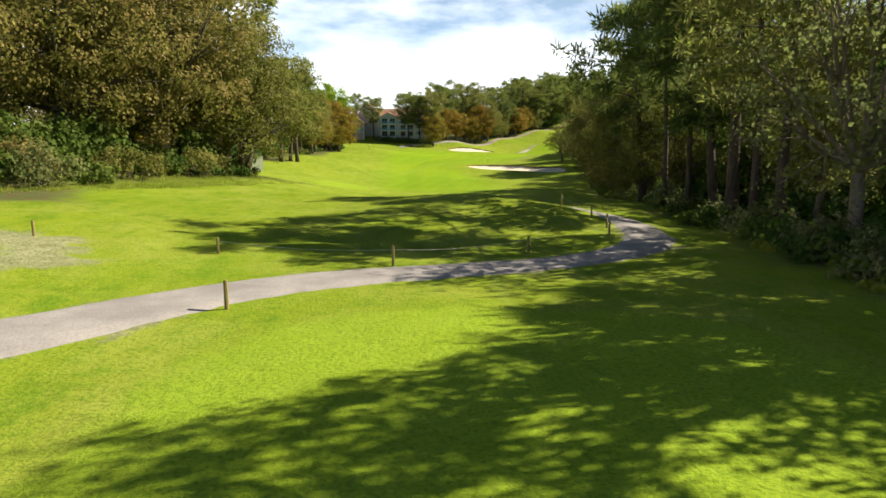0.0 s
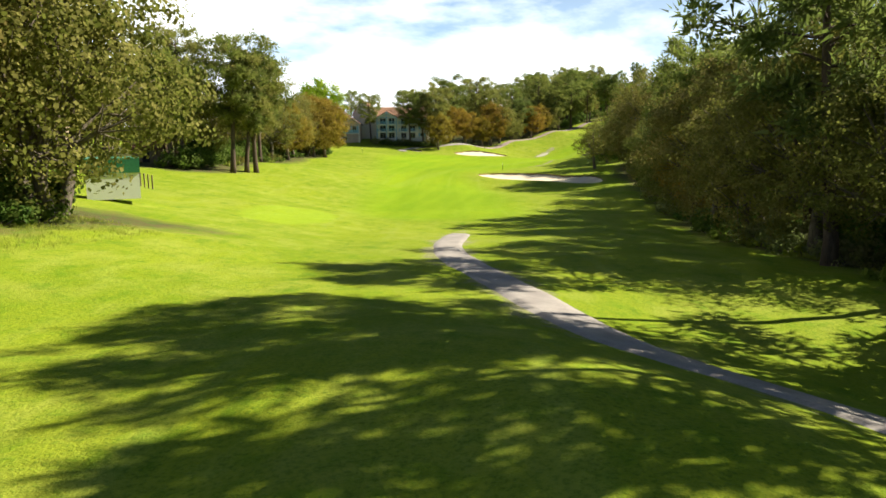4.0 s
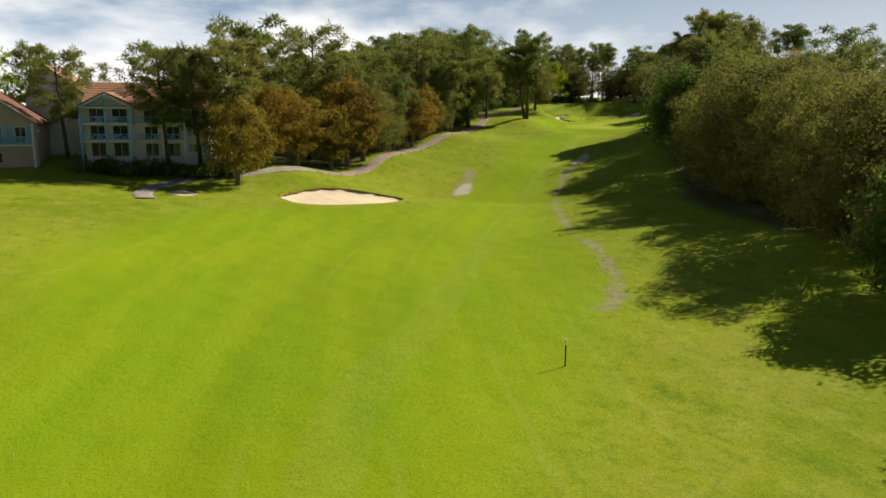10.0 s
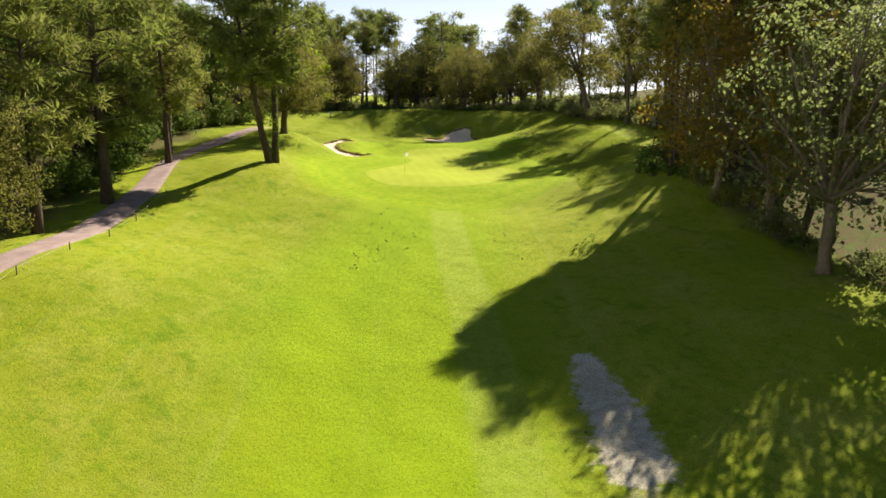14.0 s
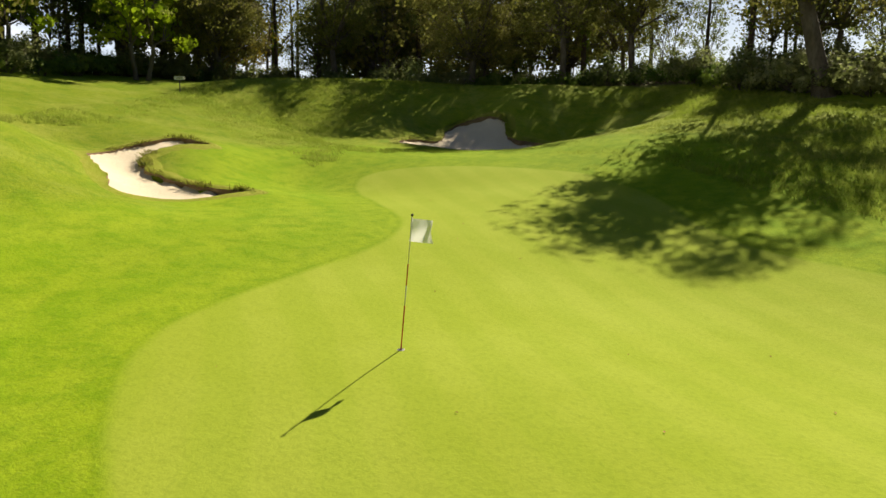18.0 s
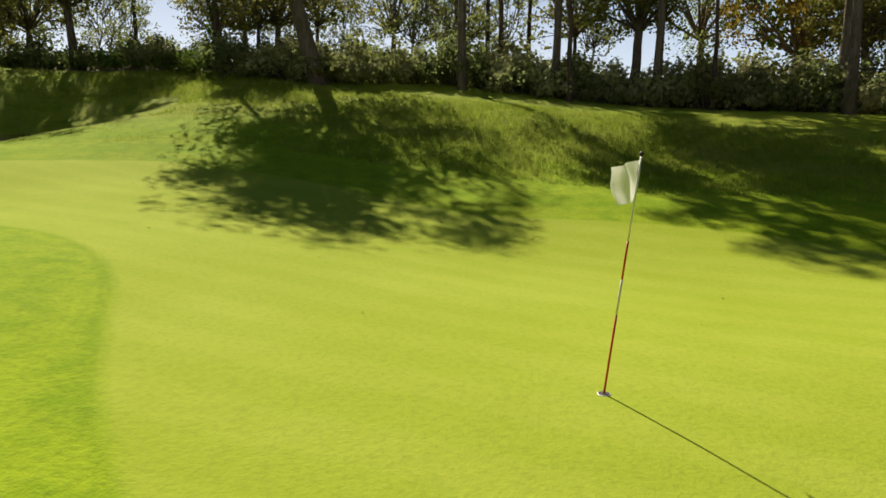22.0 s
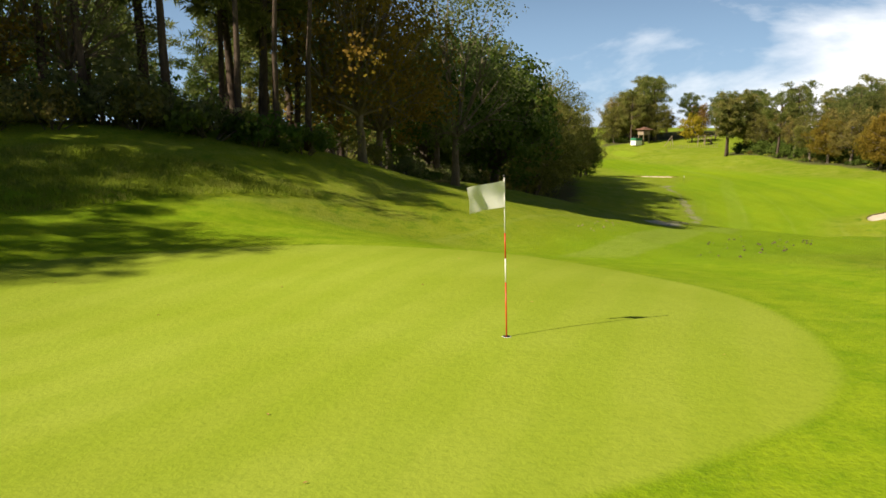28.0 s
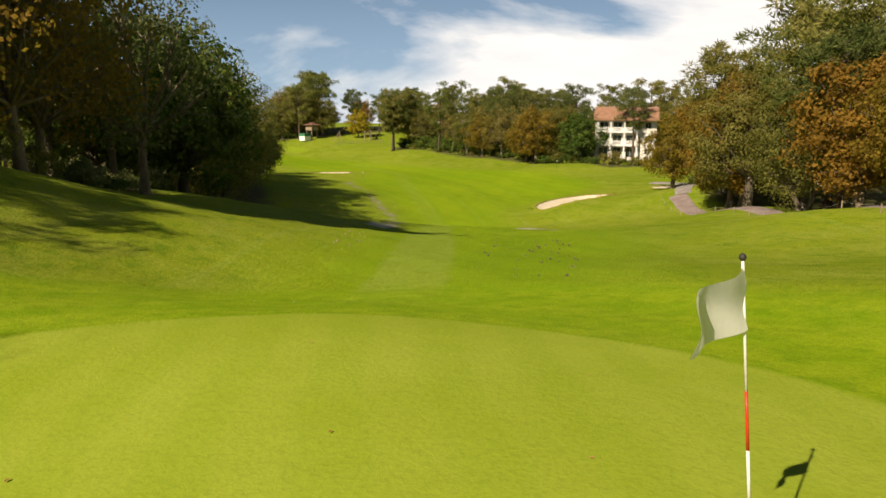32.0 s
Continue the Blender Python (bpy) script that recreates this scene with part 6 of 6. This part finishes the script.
def flagstick():
    base = (75.02, 309.64)
    z = ground_z(*base)
    f = thing("flagstick", "striped red and white golf flagstick with a white flag", "flagstick", at=(*base, z))
    top = Vector((0.02, -0.24, 2.12))

    def stretch_of(name, a, b, r, mat, label=""):
        part(name, Shape().tube([top * a, top * (a + b) / 2, top * b], (r, r, r), 10), mat, f, label, True)

    stretch_of("pole", -0.04, 0.345, 0.0100, M_RED, "red lower section")
    stretch_of("pole", 0.345, 0.495, 0.0097, M_BAND, "white section")
    stretch_of("pole", 0.495, 0.655, 0.0094, M_RED, "red section")
    stretch_of("pole", 0.655, 1.0, 0.0085, M_BAND, "white upper section")
    part("knob", Shape().tube([top * 1.0, top * 1.006, top * 1.014, top * 1.02], (0.010, 0.022, 0.020, 0.006), 8), M_DARK, f, "dark top knob", True)
    nx, nz = 14, 9
    v, fs = [], []
    d = Vector((0.98, 0.2, 0)).normalized()
    side = Vector((-d.y, d.x, 0))
    for j in range(nz):
        for i in range(nx):
            u, w = i / (nx - 1), j / (nz - 1)
            p = top * (0.985 - 0.165 * w)
            p = p + d * (0.53 * u * (1 - 0.12 * w)) + side * (0.06 * math.sin(u * 6.5 + w * 1.8) * (0.2 + 0.8 * u) - 0.13 * w * u + 0.012 * math.sin(w * 7 + u * 4)) - Vector((0, 0, 1)) * (0.09 * u)
            v.append(p)
            if i < nx - 1 and j < nz - 1:
                fs.append((j * nx + i, j * nx + i + 1, (j + 1) * nx + i + 1, (j + 1) * nx + i))
    part("flag", Shape().add([tuple(p) for p in v], fs), M_CLOTH, f, "white cloth flag", True)
    cup = thing("hole", "golf hole with a white cup rim in the green", "golf hole", at=(*base, z))
    ring = Shape()
    a = np.linspace(0, 2 * math.pi, 20, endpoint=False)
    rings = [np.stack([np.cos(a) * r, np.sin(a) * r, np.full(20, h)], 1) for r, h in ((0.062, 0.003), (0.056, 0.006), (0.054, -0.02))]
    ring.add(np.concatenate(rings), [(k * 20 + i, k * 20 + (i + 1) % 20, (k + 1) * 20 + (i + 1) % 20, (k + 1) * 20 + i) for k in range(2) for i in range(20)])
    part("rim", ring, M_BAND, cup, "white painted rim")
    # flat dark disc at the rim stands in for shade down the hole
    part("liner", Shape().add(np.stack([np.cos(a) * 0.054, np.sin(a) * 0.054, np.full(20, 0.006)], 1), [tuple(range(20))]), M_DARK, cup, "dark disc for the shade inside the cup")


def post(x, y, tall=0.62, r=0.045, mat=None, label="short weathered wooden fence post beside the cart path", group="posts beside the tee", name="fence_post"):
    p = thing(name, label, "post", group, at=(x, y, ground_z(x, y)), rz=random.uniform(0, 90))
    part("shaft", Shape().tube([(0, 0, -0.25), (0, 0, tall - 0.02), (random.uniform(-0.02, 0.02), 0, tall)], (r, r * 0.97, r * 0.8), 9), mat or M_POST, p)
    return p


def rope(a, b, za, zb, sag=0.12):
    t = np.linspace(0, 1, 9)
    pts = np.stack([a[0] + (b[0] - a[0]) * t, a[1] + (b[1] - a[1]) * t, ground_z(*a) + za + (ground_z(*b) + zb - ground_z(*a) - za) * t - sag * 4 * t * (1 - t)], 1)
    r = thing("rope", "thin pale rope strung between posts", "rope", "ropes beside the path")
    part("strand", Shape().tube(pts, np.full(9, 0.004), 5), M_ROPE, r)


BALL = (-9.99, 176.47)


def small_things():
    tee = [(-13.1, 22.7), (-7.1, 22.3), (-1.5, 21.2), (3.0, 24.9), (6.7, 28.6), (7.15, 31), (7.0, 33.6), (6.2, 37.4)]
    for x, y in tee:
        post(x, y)
    post(-4.75, 15.3, 0.66, 0.05)
    for a, b in zip(tee[1:-1], tee[2:]):
        rope(a, b, 0.5, 0.5)
    for x, y in ((11.2, 180.9), (-20.7, 203.6)):
        s = thing("marker_stake", "thin black and white distance stake on the fairway edge", "stake", "distance stakes", at=(x, y, ground_z(x, y)))
        part("shaft", Shape().tube([(0, 0, -0.2), (0, 0, 1.25)], (0.035, 0.035), 8), M_DARK, s)
        part("band", Shape().tube([(0, 0, 1.0), (0, 0, 1.27)], (0.04, 0.04), 8), M_WHITE, s, "white top band")
    line = rounded(BACK_PATH[0:7], 3, False)
    tg = np.gradient(line, axis=0)
    tg /= np.linalg.norm(tg, axis=1)[:, None]
    row = line + np.stack([tg[:, 1], -tg[:, 0]], 1) * 1.9
    for x, y in row:
        post(x, y, 0.45, 0.04, M_WOOD, "low grey post along the cart path", "posts along the path")
    for a, b in zip(row[:-1], row[1:]):
        rope(a, b, 0.38, 0.38, 0.05)
    s = thing("sign", "small white direction sign on a dark post under the trees", "sign", at=(88.8, 349.2, ground_z(88.8, 349.2)), rz=-35)
    part("shaft", Shape().box((-0.03, -0.03, -0.2), (0.03, 0.03, 0.95)), M_DARK, s)
    part("board", Shape().box((-0.32, -0.06, 0.80), (0.32, -0.03, 1.02)), M_WHITE, s, "white board")
    for z in (0.86, 0.93):
        part("lettering", Shape().box((-0.22, -0.066, z), (0.22, -0.06, z + 0.03)), M_DARK, s, "unreadable dark bars")
    rng = random.Random(5)
    lf = Shape().add([(-0.05, 0, 0.012), (0, -0.025, 0.03), (0.06, 0, 0.015), (0, 0.028, 0.028)], [(0, 1, 2), (0, 2, 3)]).mesh("leaf", M_DRYLEAF)
    spots = [(74.13, 307.48), (77.9, 312.0), (79.5, 307), (73.5, 303.5)] + [(rng.uniform(72, 90), rng.uniform(301, 322)) for _ in range(26)]
    for x, y in spots:
        if inside(np.array([x]), np.array([y]), GREEN)[0] > 0.3:
            o = new("fallen_leaf", lf)
            o.matrix_world = pose(x, y, ground_z(x, y) + 0.005, 0, 0, rng.uniform(0, 360)) @ Matrix.Scale(rng.uniform(0.3, 0.75), 4)
            tagged(o, "small dry brown leaf lying on the green", "leaf", "leaves on the green")
    b = thing("golf_ball", "white golf ball lying on the fairway", "golf ball", at=(BALL[0], BALL[1], ground_z(*BALL) + 0.021))
    bm = bmesh.new()
    bmesh.ops.create_icosphere(bm, subdivisions=2, radius=0.0215)
    me = bpy.data.meshes.new("shell")
    bm.to_mesh(me)
    bm.free()
    me.materials.append(M_BAND)
    part("shell", me, None, b)


def scatter(name, label, category, area, count, maker, mat, seed, keep):
    """Many small loose bits of one kind in one mesh."""
    rng = np.random.RandomState(seed)
    (x0, y0), (x1, y1) = np.array(area, float).min(0), np.array(area, float).max(0)
    x, y = rng.uniform(x0, x1, count * 4), rng.uniform(y0, y1, count * 4)
    ok = (inside(x, y, area) > 0) & keep(x, y)
    x, y = x[ok][:count], y[ok][:count]
    z = land(x, y) - hollow(x, y)
    s = maker(x, y, z, rng)
    o = new(name, s.mesh(name, mat))
    return tagged(o, label, category, kind="stuff")


def blades(tall, wide):
    def make(x, y, z, rng):
        k, n = len(x), 7
        c = np.repeat(np.stack([x, y, z], 1), n, 0)
        c[:, :2] += rng.normal(size=(k * n, 2)) * 0.10
        lean = rng.normal(size=(k * n, 2)) * 0.4 * tall
        h = tall * rng.uniform(0.5, 1.4, k * n)
        a = rng.uniform(0, 6.28, k * n)
        d = np.stack([np.cos(a), np.sin(a), 0 * a], 1) * wide
        tip = c + np.stack([lean[:, 0], lean[:, 1], h], 1)
        v = np.stack([c - d - [0, 0, 0.03], c + d - [0, 0, 0.03], tip], 1).reshape(-1, 3)
        return Shape().add(v, np.arange(k * n * 3).reshape(-1, 3))
    return make


def clods(x, y, z, rng):
    s = Shape()
    for a, b, c in zip(x, y, z):
        r = rng.uniform(0.02, 0.085)
        v = np.array([(1, 0, 0), (0, 1, 0), (-1, 0, 0), (0, -1, 0), (0, 0, 0.8), (0, 0, -0.5)]) * r * rng.uniform(0.6, 1.3, (6, 1)) + (a, b, c + r * 0.2)
        s.add(v, [(0, 1, 4), (1, 2, 4), (2, 3, 4), (3, 0, 4), (1, 0, 5), (2, 1, 5), (3, 2, 5), (0, 3, 5)])
    return s


def off_green(x, y):
    ok = (inside(x, y, GREEN) < -3.0) & (along(x, y, BACK_PATH) > 1.6) & (along(x, y, CART_PATH) > 1.4)
    for line, *_ in OUTLINES.values():
        ok &= inside(x, y, line) < -4.5
    return ok & (inside(x, y, FAIRWAY) < -1)


hotel()
houses()
huts()
flagstick()
small_things()
scatter("rough_grass", "long sunlit grass on the bank behind the green", "grass", [(68, 328), (80, 342), (92, 352), (106, 354), (116, 338), (116, 326), (108, 312), (98, 298), (88, 290), (78, 288), (88, 300), (93, 312), (97, 326), (90, 332), (78, 322)], 30000, blades(0.125, 0.014), L_WEED, 1, off_green)
scatter("soil_clods", "dark loose soil clods on the worn turf", "soil", [(52, 284), (60, 280), (72, 296), (66, 301)], 110, clods, M_CLOD, 5, lambda x, y: along(x, y, [(55.5, 286), (60, 290), (64.5, 295.5)]) < 1.5 + 1.2 * np.sin(x * 3.1) * np.sin(y * 2.7))
scatter("soil_clods", "brown crumbs of soil along the worn strip", "soil", [(60, 276), (68, 280), (78, 298), (70, 302)], 420, clods, M_CRUMB, 7, lambda x, y: along(x, y, [(62.5, 280), (65.5, 285), (70.3, 291.3), (73, 296.4)]) < 0.35 + 0.45 * (np.sin(x * 2.1) * np.sin(y * 1.7) + 0.4))
scatter("soil_clods", "dark clods along a stripped edge of turf", "soil", [(14, 188), (22, 186), (58, 262), (56, 272), (48, 268)], 700, clods, M_CLOD, 6, lambda x, y: np.abs(along(x, y, SCRAPE) - 0.6) < 0.5)
scatter("rough_grass", "long grass at the foot of the trees", "grass", [(-12, 62), (-14, 50), (-19, 36), (-23, 29), (-27, 30), (-22, 42), (-18, 56), (-17, 64)], 4000, blades(0.16, 0.014), L_WEED, 9, off_green)
